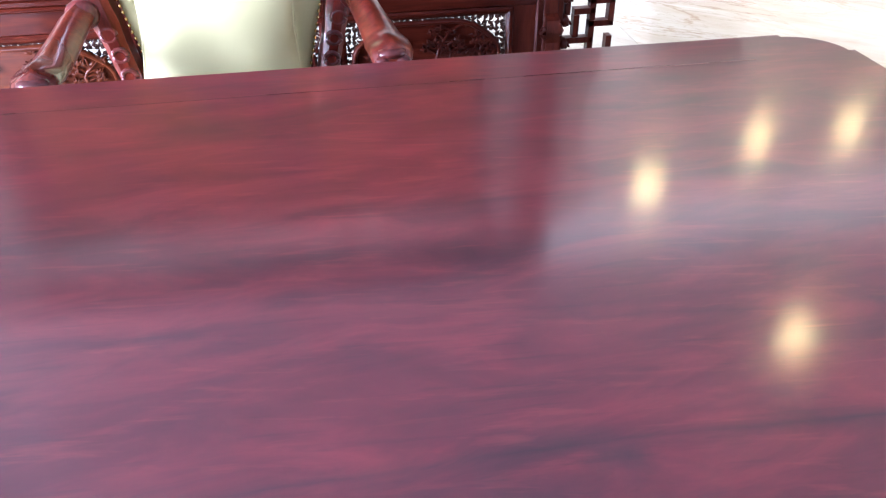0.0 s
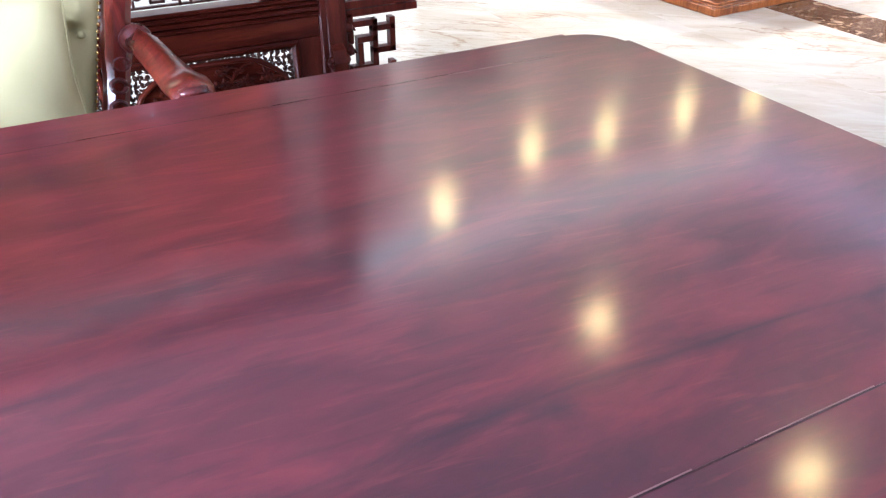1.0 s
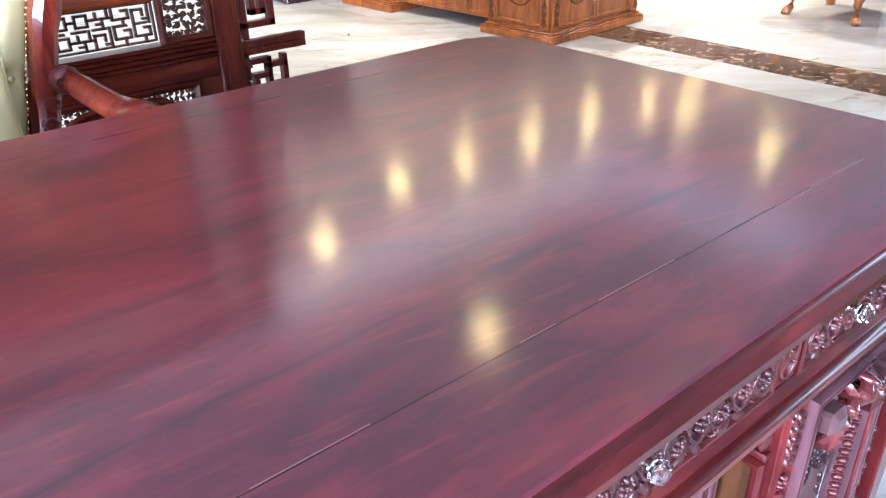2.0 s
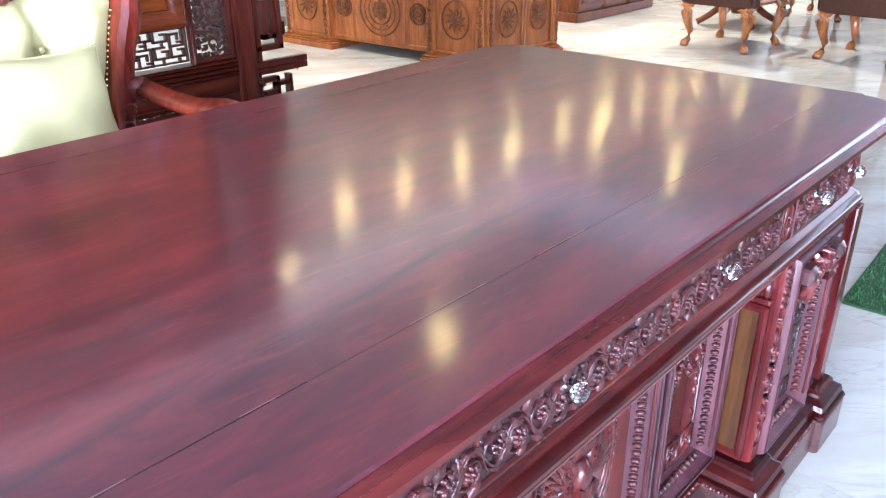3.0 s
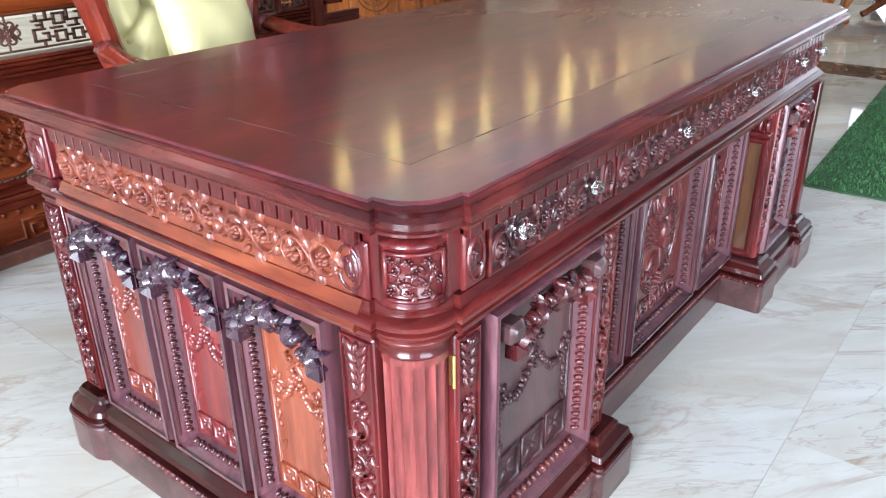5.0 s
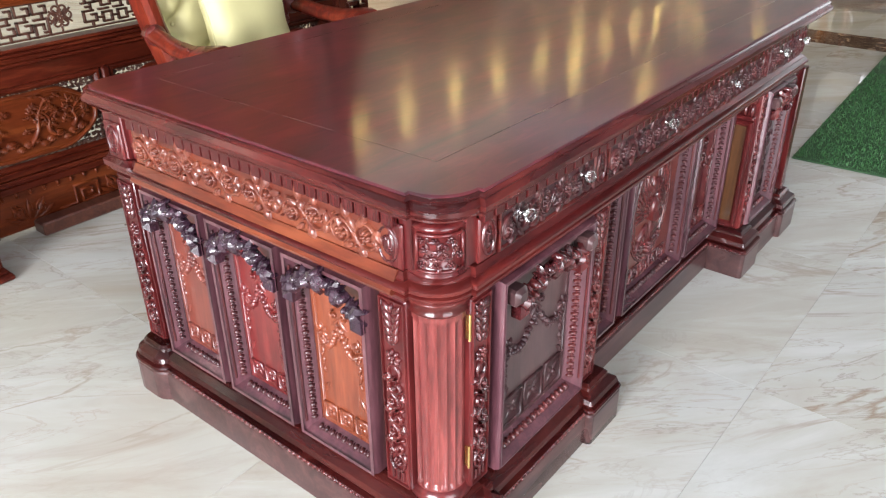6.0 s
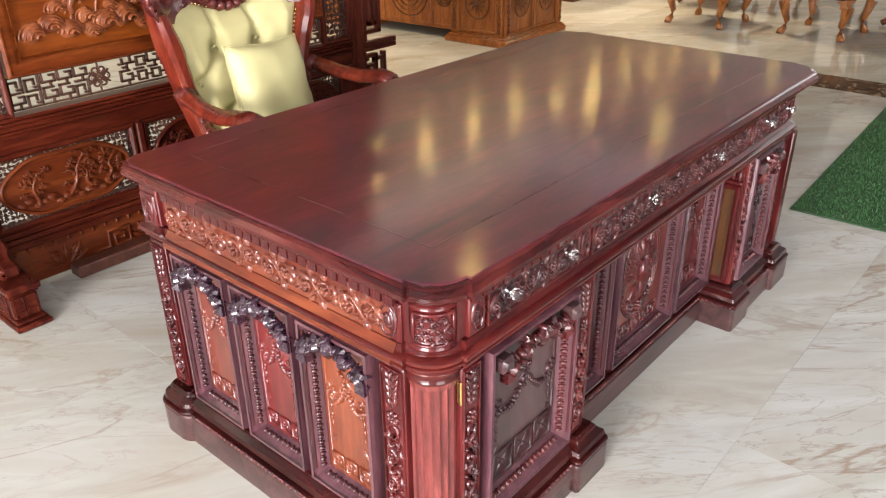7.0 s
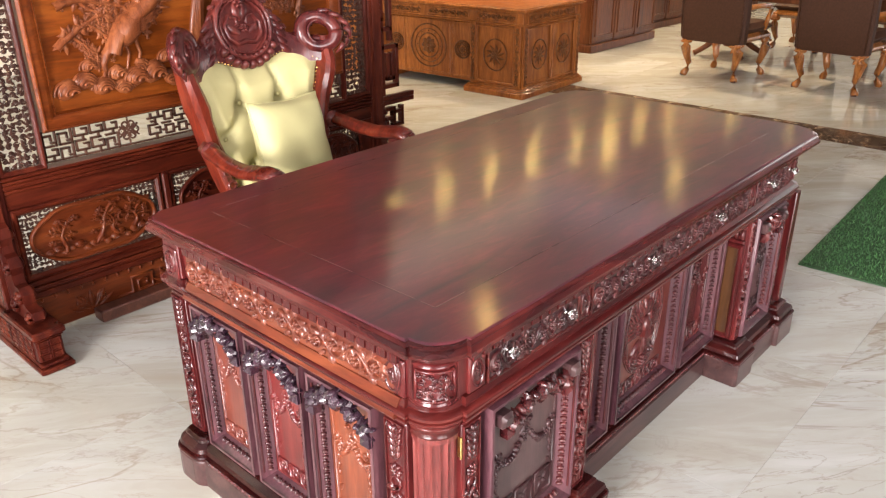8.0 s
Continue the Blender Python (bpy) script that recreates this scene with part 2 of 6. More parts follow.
def marble():
    """Polished cream tile: long thin brown and grey veins on a slant, cloudy ground, paler flakes."""
    m, nt, b = base_mat("polished_marble", .09)
    b.inputs["Specular IOR Level"].default_value = .55
    shift = nt.nodes.new("ShaderNodeVectorMath")
    shift.operation = "MULTIPLY_ADD"
    nt.links.new(nt.nodes.new("ShaderNodeObjectInfo").outputs["Random"], shift.inputs[0])
    shift.inputs[1].default_value = (31, 17, 23)
    nt.links.new(turned(nt, 42, (.42, 1.55, 1)), shift.inputs[2])
    v = shift.outputs[0]
    cloud = noise_of(nt, v, 1.5, 5, .6)
    patch = noise_of(nt, v, 3.2, 7, 1.0, .62)
    ground = ramp(nt, cloud, [(.30, (.350, .338, .275)), (.50, (.400, .402, .350)), (.70, (.425, .445, .412))])
    c = mix(nt, ramp(nt, patch, [(.48, (0, 0, 0)), (.68, (.60, .60, .60))]), ground, (.51, .535, .505))
    c = mix(nt, ramp(nt, patch, [(.28, (.60, .60, .60)), (.45, (0, 0, 0))]), c, (.33, .30, .24))
    keep = noise_of(nt, v, 1.1, 2, 0)      # veins come and go
    for scale, dist, half, depth, colour in ((1.15, 1.3, .013, .75, (.23, .165, .105)), (2.3, 1.5, .009, .55, (.22, .175, .135)), (4.4, 1.2, .012, .40, (.30, .24, .18))):
        n = noise_of(nt, v, scale, 9, dist, .58)
        line = ramp(nt, n, [(.5 - half, (0, 0, 0)), (.5, (depth,) * 3), (.5 + half, (0, 0, 0))])
        gate = ramp(nt, keep, [(.42, (.12, .12, .12)), (.60, (1, 1, 1))])
        c = mix(nt, math_node(nt, "MULTIPLY", line, gate), c, colour)
    nt.links.new(c, b.inputs["Base Color"])
    nt.links.new(ramp(nt, cloud, [(.3, (.035,) * 3), (.7, (.075,) * 3)]), b.inputs["Roughness"])
    return m


MARBLE = marble()


def band_stone():
    m, nt, b = base_mat("brown_emperador", .1)
    v = mapped(nt, (1, 1, 1))
    vo = node(nt, "ShaderNodeTexVoronoi", Scale=10)
    nt.links.new(v, vo.inputs["Vector"])
    n = noise_of(nt, v, 11, 7, 1.5)
    c = mix(nt, .5, ramp(nt, vo.outputs["Distance"], [(.1, (.030, .019, .012)), (.6, (.17, .115, .075))]),
            ramp(nt, n, [(.42, (.022, .015, .010)), (.55, (.07, .048, .033)), (.63, (.42, .33, .24))]))
    nt.links.new(c, b.inputs["Base Color"])
    return m


BAND = band_stone()
GRASS, nt_, b_ = base_mat("grass_fibre", .55)
nt_.links.new(ramp(nt_, nt_.nodes.new("ShaderNodeNewGeometry").outputs["Random Per Island"],
                   [(.0, (.012, .065, .016)), (.5, (.022, .11, .028)), (1.0, (.05, .17, .045))]), b_.inputs["Base Color"])
GRASS_B = plain("grass_backing", (.014, .055, .016), .8, 0, .3, 90, .3)

# ---- building helpers ----


def thing(name, x=0, y=0, z=0, label="", category="", group="", kind="", rz=0):
    ob = new(name)
    ob.matrix_world = pose(x, y, z, 0, 0, rz)
    return tagged(ob, label, category, group, kind)


def part(name, bm, material, parent, label="", at=None):
    """Links a Shape or a bmesh as one mesh object under a thing or a part. at: its own origin in the parent's space."""
    me = bpy.data.meshes.new(name)
    if isinstance(bm, Shape):
        me.from_pydata(bm.v, [], bm.f)
        if bm.smooth is not None:
            me.polygons.foreach_set("use_smooth", [True] * len(me.polygons))
        if bm.smooth is False:
            me.set_sharp_from_angle(angle=radians(33))
    else:
        bm.to_mesh(me)
        bm.free()
    me.materials.append(material)
    me.update()
    ob = new(name, me)
    if parent:
        ob.parent = parent
    if at:
        ob.location = at
    return tagged(ob, label)


class Shape:
    """Vertices and faces, gathered piece by piece; m maps each piece into place."""

    def __init__(self, m=None, smooth=False):
        self.v, self.f, self.m, self.smooth = [], [], m or Matrix(), smooth

    def add(self, verts, faces):
        n, m = len(self.v), self.m
        self.v += [tuple(m @ Vector(p)) for p in verts]
        self.f += [tuple(n + i for i in f) for f in faces]
        return self

    def box(self, x0, x1, y0, y1, z0, z1, bevel=.004):
        """A block with chamfered edges."""
        b = min(bevel, (x1 - x0) * .45, (y1 - y0) * .45, (z1 - z0) * .45)
        rings = []
        for z, d in ((z0, b), (z0 + b, 0), (z1 - b, 0), (z1, b)):
            a0, a1, c0, c1 = x0 + d, x1 - d, y0 + d, y1 - d
            k = b * .6
            rings.append([(a0 + k, c0, z), (a1 - k, c0, z), (a1, c0 + k, z), (a1, c1 - k, z), (a1 - k, c1, z), (a0 + k, c1, z), (a0, c1 - k, z), (a0, c0 + k, z)])
        return self.loft(rings)

    def loft(self, rings, closed=True, caps=True):
        n = len(rings[0])
        verts = [p for r in rings for p in r]
        faces = []
        for i in range(len(rings) - 1):
            for j in range(n if closed else n - 1):
                a, b = i * n + j, i * n + (j + 1) % n
                faces.append((a, b, b + n, a + n))
        if caps and closed:
            faces += [tuple(range(n - 1, -1, -1)), tuple(range((len(rings) - 1) * n, len(rings) * n))]
        return self.add(verts, faces)

    def lathe(self, profile, n=20, cx=0, cy=0):
        rings = [[(cx + r * math.cos(2 * math.pi * k / n), cy + r * math.sin(2 * math.pi * k / n), z) for k in range(n)] for r, z in profile]
        return self.loft(rings)

    def ball(self, x, y, z, rx, ry, rz, n=8, k=5):
        prof = [(math.sin(math.pi * (i + .02) / (k + .04)), -math.cos(math.pi * (i + .02) / (k + .04))) for i in range(k + 1)]
        rings = [[(x + rx * r * math.cos(2 * math.pi * j / n), y + ry * r * math.sin(2 * math.pi * j / n), z + rz * h) for j in range(n)] for r, h in prof]
        return self.loft(rings)

    def pipe(self, pts, radii, n=8, squash=1.0, up=(0, 0, 1)):
        """A round or oval tube along 3D points."""
        pts = [Vector(p) for p in pts]
        if isinstance(radii, (int, float)):
            radii = [radii] * len(pts)
        rings = []
        for i, p in enumerate(pts):
            d = (pts[min(i + 1, len(pts) - 1)] - pts[max(i - 1, 0)]).normalized()
            side = d.cross(Vector(up))
            side = side.normalized() if side.length > 1e-4 else Vector((1, 0, 0))
            top = side.cross(d).normalized()
            rings.append([tuple(p + radii[i] * (math.cos(2 * math.pi * k / n) * side + squash * math.sin(2 * math.pi * k / n) * top)) for k in range(n)])
        return self.loft(rings)

    # relief: u to the right, v up, h out of the face
    def bead(self, u, v, ru, rv, h, rot=0.0, n=8):
        c, s = math.cos(rot), math.sin(rot)
        rings = []
        for r, z in ((1, 0), (.88, .55), (.5, .92)):
            rings.append([(u + c * ru * r * math.cos(a) - s * rv * r * math.sin(a), v + s * ru * r * math.cos(a) + c * rv * r * math.sin(a), h * z)
                          for a in (2 * math.pi * k / n for k in range(n))])
        base = len(rings) * n
        verts = [p for r in rings for p in r] + [(u, v, h)]
        faces = [(i * n + j, i * n + (j + 1) % n, (i + 1) * n + (j + 1) % n, (i + 1) * n + j) for i in range(2) for j in range(n)]
        faces += [(2 * n + j, 2 * n + (j + 1) % n, base) for j in range(n)]
        return self.add(verts, faces)

    def rib(self, pts, r0, r1=None, h=None, lift=0.0, seg=4):
        """A half-round moulding along 2D points that lies on the face."""
        r1 = r0 if r1 is None else r1
        n, rings = len(pts), []
        for i, (u, v) in enumerate(pts):
            a, b = pts[max(0, i - 1)], pts[min(n - 1, i + 1)]
            du, dv = b[0] - a[0], b[1] - a[1]
            q = math.hypot(du, dv) or 1
            r = r0 + (r1 - r0) * i / max(1, n - 1)
            hh = (h or r) * (r / r0)
            rings.append([(u + dv / q * r * math.cos(math.pi * k / seg), v - du / q * r * math.cos(math.pi * k / seg), lift + hh * math.sin(math.pi * k / seg)) for k in range(seg + 1)])
        self.loft(rings, closed=False, caps=False)
        return self

    def leaf(self, u, v, length, width, ang, h, bend=0.0, k=5):
        """A pointed leaf with a raised midrib and dipped flanks."""
        verts = []
        for i in range(k + 1):
            t = i / k
            a = ang + bend * t
            cu, cv = u + length * t * math.cos(ang + bend * t * .5), v + length * t * math.sin(ang + bend * t * .5)
            w = width * (math.sin(math.pi * min(1, t * .92 + .08)) ** .8) * .5
            nu, nv = -math.sin(a), math.cos(a)
            lift = h * (.55 + .45 * math.sin(math.pi * t))
            verts += [(cu + nu * w, cv + nv * w, 0), (cu + nu * w * .55, cv + nv * w * .55, lift * .8), (cu, cv, lift * .62), (cu - nu * w * .55, cv - nv * w * .55, lift * .8), (cu - nu * w, cv - nv * w, 0)]
        faces = [(i * 5 + j, i * 5 + j + 1, i * 5 + j + 6, i * 5 + j + 5) for i in range(k) for j in range(4)]
        return self.add(verts, faces)

    def curl(self, u, v, r, start, turns, thick, h=None, k=14, shrink=.12):
        """A spiral scroll that ends in a small boss."""
        pts = [(u + r * (1 - (1 - shrink) * i / k) * math.cos(start + turns * 2 * math.pi * i / k), v + r * (1 - (1 - shrink) * i / k) * math.sin(start + turns * 2 * math.pi * i / k)) for i in range(k + 1)]
        self.rib(pts, thick, thick * .7, h)
        return self.bead(pts[-1][0], pts[-1][1], thick * 1.5, thick * 1.5, (h or thick) * 1.3, 0, 6)

    def rosette(self, u, v, r, petals, h):
        for i in range(petals):
            a = 2 * math.pi * i / petals
            self.bead(u + .58 * r * math.cos(a), v + .58 * r * math.sin(a), .42 * r, .30 * r, h, a, 6)
        return self.bead(u, v, .3 * r, .3 * r, h * 1.3, 0, 6)

    def slab(self, u0, u1, v0, v1, h, bevel=.004, h0=-.004):
        return self.box(u0, u1, v0, v1, h0, h, bevel)

    def rim(self, u0, u1, v0, v1, w, h, h0=-.003):
        """A rectangular picture-frame moulding with a rounded front; w: its width."""
        prof = [(0, h0), (0, h * .55), (w * .25, h), (w * .6, h * .9), (w, h * .3), (w, h0)]
        loops = [[(u0 + d, v0 + d, z), (u1 - d, v0 + d, z), (u1 - d, v1 - d, z), (u0 + d, v1 - d, z)] for d, z in prof]
        return self.loft(loops, caps=False)

    def ring(self, u, v, ru, rv, w, h, n=24):
        return self.rib([(u + ru * math.cos(2 * math.pi * k / n), v + rv * math.sin(2 * math.pi * k / n)) for k in range(n + 1)], w, w, h)


def on_face(u, v, n, origin):
    """The mapping from a relief's u, v, h to a place in the thing's space."""
    u, v, n = Vector(u), Vector(v), Vector(n)
    m = Matrix((u, v, n)).transposed().to_4x4()
    m.translation = origin
    return m


def facing(direction, origin):
    axes = {"-y": ((1, 0, 0), (0, -1, 0)), "-x": ((0, -1, 0), (-1, 0, 0)), "+x": ((0, 1, 0), (1, 0, 0)), "+y": ((-1, 0, 0), (0, 1, 0))}[direction]
    return on_face(axes[0], (0, 0, 1), axes[1], origin)


def vine(s, length, width, periods, thick, h, vertical=False, rose=True):
    """A running scroll: a waving stem, a curl and a rosette in each bay, leaves between."""
    def at(a, b):
        return (b, a) if vertical else (a, b)
    n = periods * 8
    s.rib([at(length * i / n, width * .30 * math.sin(math.pi * i / 8)) for i in range(n + 1)], thick, thick, h * .7)
    rnd = random.Random(periods)
    for i in range(periods):
        side = 1 if i % 2 == 0 else -1
        cx = length * (i + .5 + rnd.uniform(-.08, .08)) / periods
        x, y = at(cx, -side * width * .06)
        sp = 1 if (side > 0) != vertical else -1
        s.curl(x, y, width * rnd.uniform(.34, .42), math.pi / 2 * side + rnd.uniform(-.3, .3), sp * rnd.uniform(1.3, 1.6), thick * .8, h * .75)
        if rose:
            s.rosette(x, y, width * rnd.uniform(.17, .23), rnd.choice((5, 6, 7)), h * 1.1)
        for da, k in ((.28, 1), (-.28, 1), (.42, -1), (-.1, -1), (.5, .2), (-.4, -.6)):
            lx, ly = at(cx + (da + rnd.uniform(-.06, .06)) * length / periods, k * side * width * .30)
            ang = (math.pi / 2 if vertical else 0) + da * 4 + (0 if k > 0 else 2.4) + rnd.uniform(-.5, .5)
            s.leaf(lx, ly, width * rnd.uniform(.30, .44), width * rnd.uniform(.17, .25), ang, h * rnd.uniform(.7, 1.1), .8 * k, 4)
        for _ in range(3):
            lx, ly = at(cx + rnd.uniform(-.5, .5) * length / periods, rnd.uniform(-.42, .42) * width)
            s.bead(lx, ly, thick * .9, thick * .9, h * .7, 0, 5)


def eggs(s, u0, v0, u1, v1, step, r, h):
    """An egg-and-dart run between two rails."""
    d = math.hypot(u1 - u0, v1 - v0)
    k = max(2, round(d / step))
    a = math.atan2(v1 - v0, u1 - u0)
    for i in range(k):
        t = (i + .5) / k
        s.bead(u0 + (u1 - u0) * t, v0 + (v1 - v0) * t, step * .34, r, h, a, 6)
        t = (i + 1) / k
        s.bead(u0 + (u1 - u0) * t, v0 + (v1 - v0) * t, step * .09, r * .85, h * .7, a, 5)


def block(name, x0, x1, y0, y1, z0, z1, material, parent, bevel=.004, label=""):
    return part(name, Shape().box(x0, x1, y0, y1, z0, z1, bevel), material, parent, label)

# ---- the room ----
X0, X1, Y0, Y1 = -7.0, 12.0, -7.0, 7.0
floor = thing("floor", label="polished pale marble floor with brown veins", category="floor", kind="structure")
part("slab", Shape().box(X0, X1, Y0, Y1, -.2, -.002, .001), GAPM, floor)
BX0, BX1 = 3.80, 4.18      # the dark stone band across the floor


def wall(name, x0, x1, y0, y1, z0, z1, material=None):
    w = part(name, Shape().box(x0, x1, y0, y1, z0, z1, .002), material or WALL, None, "cream painted showroom wall")
    return tagged(w, category="wall", kind="structure")


wall("wall_north", X0, X1, Y1, Y1 + .2, 0, 3.4)
wall("wall_west", X0 - .2, X0, 2.0, Y1, 0, 3.4)
wall("wall_west_sill", X0 - .2, X0, Y0, 2.0, 0, .15)
wall("wall_west_head", X0 - .2, X0, Y0, 2.0, 2.95, 3.4)
wall("wall_south_sill", X0, X1, Y0 - .2, Y0, 0, .15)
wall("wall_south_head", X0, X1, Y0 - .2, Y0, 2.95, 3.4)
wall("wall_east", X1, X1 + .2, 1.4, Y1, 0, 3.4)
wall("wall_east_sill", X1, X1 + .2, Y0, 1.4, 0, .15)
wall("wall_east_head", X1, X1 + .2, Y0, 1.4, 2.95, 3.4)


def window(name, run, at, along, z0, z1, panes):
    """A row of tall panes in slim frames. along: 'x' or 'y'."""
    w = thing(name, label="wide shop window in slim white frames", category="window", kind="structure")
    a0, a1 = run

    def bx(n, p0, p1, q0, q1, mat, depth):
        if along == "x":
            return block(n, p0, p1, at - depth, at + depth, q0, q1, mat, w, .003)
        return block(n, at - depth, at + depth, p0, p1, q0, q1, mat, w, .003)
    step = (a1 - a0) / panes
    for i in range(panes):
        g = bx("pane", a0 + i * step + .03, a0 + (i + 1) * step - .03, z0 + .05, z1 - .05, GLASS, .004)
        g.visible_shadow = False
        bx("mullion", a0 + i * step - .03, a0 + i * step + .03, z0 + .05, z1 - .05, FRAMEM, .04)
    bx("mullion", a1 - .03, a1 + .03, z0 + .05, z1 - .05, FRAMEM, .04)
    bx("frame_rail", a0, a1, z0, z0 + .05, FRAMEM, .045)
    bx("frame_rail", a0, a1, z1 - .05, z1, FRAMEM, .045)
    return w


window("window_1", (X0, X1), Y0 - .1, "x", .15, 2.95, 9)
window("window_2", (Y0, 2.0), X0 - .1, "y", .15, 2.95, 5)
window("window_3", (Y0, 1.4), X1 + .1, "y", .15, 2.95, 5)

ceiling = Shape()
ceiling.box(X0, X1, Y0, Y1, 3.2, 3.4, .002)
tagged(part("ceiling", ceiling, TRAY, None, "flat grey showroom ceiling, toned down for its dim light"), category="ceiling", kind="structure")
soffit = Shape()
soffit.box(X0, X1, 3.15, Y1, 2.8, 3.2, .004)
tagged(part("ceiling_soffit", soffit, SOFFIT, None, "cream dropped ceiling with recessed lights"), category="ceiling", kind="structure")

bay = Shape().box(4.7, X1, 1.3, 3.15, 2.8, 3.2, .004)
tagged(part("ceiling_bay", bay, BAY, None, "grey dropped ceiling bay with recessed lights"), category="ceiling", kind="structure")

# a square pillar clad in dark red wood, between the screen and the far wall
pillar = thing("pillar", 3.22, 5.32, 0, "square pillar clad in dark red wood", "pillar", kind="structure")
part("shaft", Shape().box(-.27, .27, -.27, .27, .12, 2.8, .006), DARK, pillar)
part("base", Shape().box(-.30, .30, -.30, .30, 0, .12, .01), DARK, pillar)

# recessed downlights
first = thing("downlight", 3.0, 3.72, 2.8, "round recessed ceiling downlight, warm and lit", "downlight", "recessed downlights")
part("trim_ring", Shape(smooth=True).lathe([(.05, -.002), (.055, -.012), (.078, -.010), (.085, 0), (.05, 0)], 20), STEEL, first)
part("lens", Shape().lathe([(.001, -.004), (.052, -.004), (.052, .0), (.001, .0)], 18), GLOW, first)
for x, y in [(2.02, 3.24), (3.68, 3.72), (4.46, 3.73), (5.22, 3.72), (6.03, 3.66), (6.02, 3.22), (7.6, 3.65), (8.1, 3.5), (9.1, 3.62), (10.05, 3.66), (5.7, 2.18), (8.75, 2.07), (8.64, 2.84), (6.9, 3.68)]:
    copy_thing(first, pose(x, y, 2.8))
for x, y in [(2.52, 2.2), (2.68, .80)]:
    copy_thing(first, pose(x, y, 3.2))

# ---- the carved desk ----
desk = thing("executive_desk", -.03, -.03, 0, "large red mahogany executive desk, carved all over", "desk")
TX0, TX1, TY0, TY1 = -1.0, 1.0, -.522, .525      # the top's edges, from the desk's middle
BX_0, BX_1, BY_0, BY_1 = -.955, .945, -.470, .482   # the body
NA, NB = -.395, .530                                  # where the two pedestals end at the knee space


def outline(x0, x1, y0, y1, d, cut=.085, notch=.010, k=16, back=None):
    """A rectangle with notched, rounded corners, d outside the given edges; back gives the two back corners their own size."""
    x0, x1, y0, y1 = x0 - d, x1 + d, y0 - d, y1 + d
    pts = []
    right, left = back or (cut, cut)
    for ex, sx, ey, sy, cut, a in ((x1, -1, y0, 1, cut, -90), (x1, -1, y1, -1, right, 0), (x0, 1, y1, -1, left, 90), (x0, 1, y0, 1, cut, 180)):
        cx, cy = ex + sx * cut, ey + sy * cut
        r = cut - min(notch, cut * .15)
        e0, e1 = radians(a), radians(a + 90)
        c = Vector((cx, cy))
        pts.append(tuple(c + cut * Vector((math.cos(e0), math.sin(e0)))))
        pts += [tuple(c + r * Vector((math.cos(e0 + (e1 - e0) * i / k), math.sin(e0 + (e1 - e0) * i / k)))) for i in range(k + 1)]
        pts.append(tuple(c + cut * Vector((math.cos(e1), math.sin(e1)))))
    return pts


def moulded(box, profile, cut=.085, notch=.010, back=None):
    """A moulding that runs all round: profile of (outset, height)."""
    s = Shape()
    s.loft([[(x, y, z) for x, y in outline(*box, d, cut, notch, 16, back)] for d, z in profile])
    return s


TOPBOX, BODY = (TX0, TX1, TY0, TY1), (BX_0, BX_1, BY_0, BY_1)
# the top: a moulded rim and boards with hair-fine joints
part("top_rim", moulded(TOPBOX, [(-.030, .742), (-.020, .748), (-.020, .756), (-.004, .762), (.004, .772), (.004, .780), (-.004, .788), (-.001, .793), (-.006, .7968), (-.010, .7975)], back=(.085, .042)), MIDX, desk)
IX0, IX1, IY0, IY1 = -.862, .815, -.384, .418
rim_top = moulded(TOPBOX, [(-.012, .785), (-.009, .7985), (-.013, .8005)], back=(.085, .042))
rim_top.smooth = None
part("top_board", rim_top, TOP, desk, "deep red polished mahogany top")
groove = Shape()
for a in ((IX0, IX1, IY0 - .0009, IY0 + .0009), (IX0, IX1, IY1 - .0009, IY1 + .0009), (IX0 - .0009, IX0 + .0009, IY0, IY1)):
    groove.box(*a, .7995, .8007, .0002)
part("top_inlay_joint", groove, DARK, desk, "fine dark inlay joint round the top")
# pale broken lacquer along the joint
rnd = random.Random(17)
for a0, a1, fix, along in ((IX0, IX1, IY0 + .0016, "x"), (IX0 + .05, IX0 + .25, IY1 - .0016, "x"), (IX1 - .20, IX1, IY1 - .0016, "x"), (IY0, IY1, IX0 + .0016, "y")):
    p = a0 + .004
    while p < a1 - .05:
        e = min(a1, p + rnd.uniform(.03, .14))
        w = rnd.uniform(.0003, .0006)
        if along == "x":
            chip = Shape().box(p, e, fix - w, fix + w, .7995, .8009, .0001)
        else:
            chip = Shape().box(fix - w, fix + w, p, e, .7995, .8009, .0001)
        part("joint_wear", chip, WORN, desk, "pale worn lacquer along the joint")
        p = e + rnd.choice((.02, .06, .10, .16))

# dentils under the top
tooth = Shape().box(-.0125, .0125, -.006, .006, -.006, .022, .001)
dent_mesh = None


def dentil_row(n, a, b, fix, along):
    global dent_mesh
    for i in range(n):
        p = a + (b - a) * (i + .5) / n
        if dent_mesh is None:
            ob = part("dentil", tooth, MID, desk)
            dent_mesh = ob.data
        else:
            ob = new("dentil", dent_mesh)
            ob.parent = desk
        ob.matrix_basis = pose(p, fix, .724, 0, 0, 0) if along == "x" else pose(fix, p, .724, 0, 0, 90)


dentil_row(54, BX_0 + .09, BX_1 - .09, BY_0 - .007, "x")
dentil_row(26, BY_0 + .09, BY_1 - .09, BX_0 - .007, "y")
dentil_row(26, BY_0 + .09, BY_1 - .09, BX_1 + .007, "y")

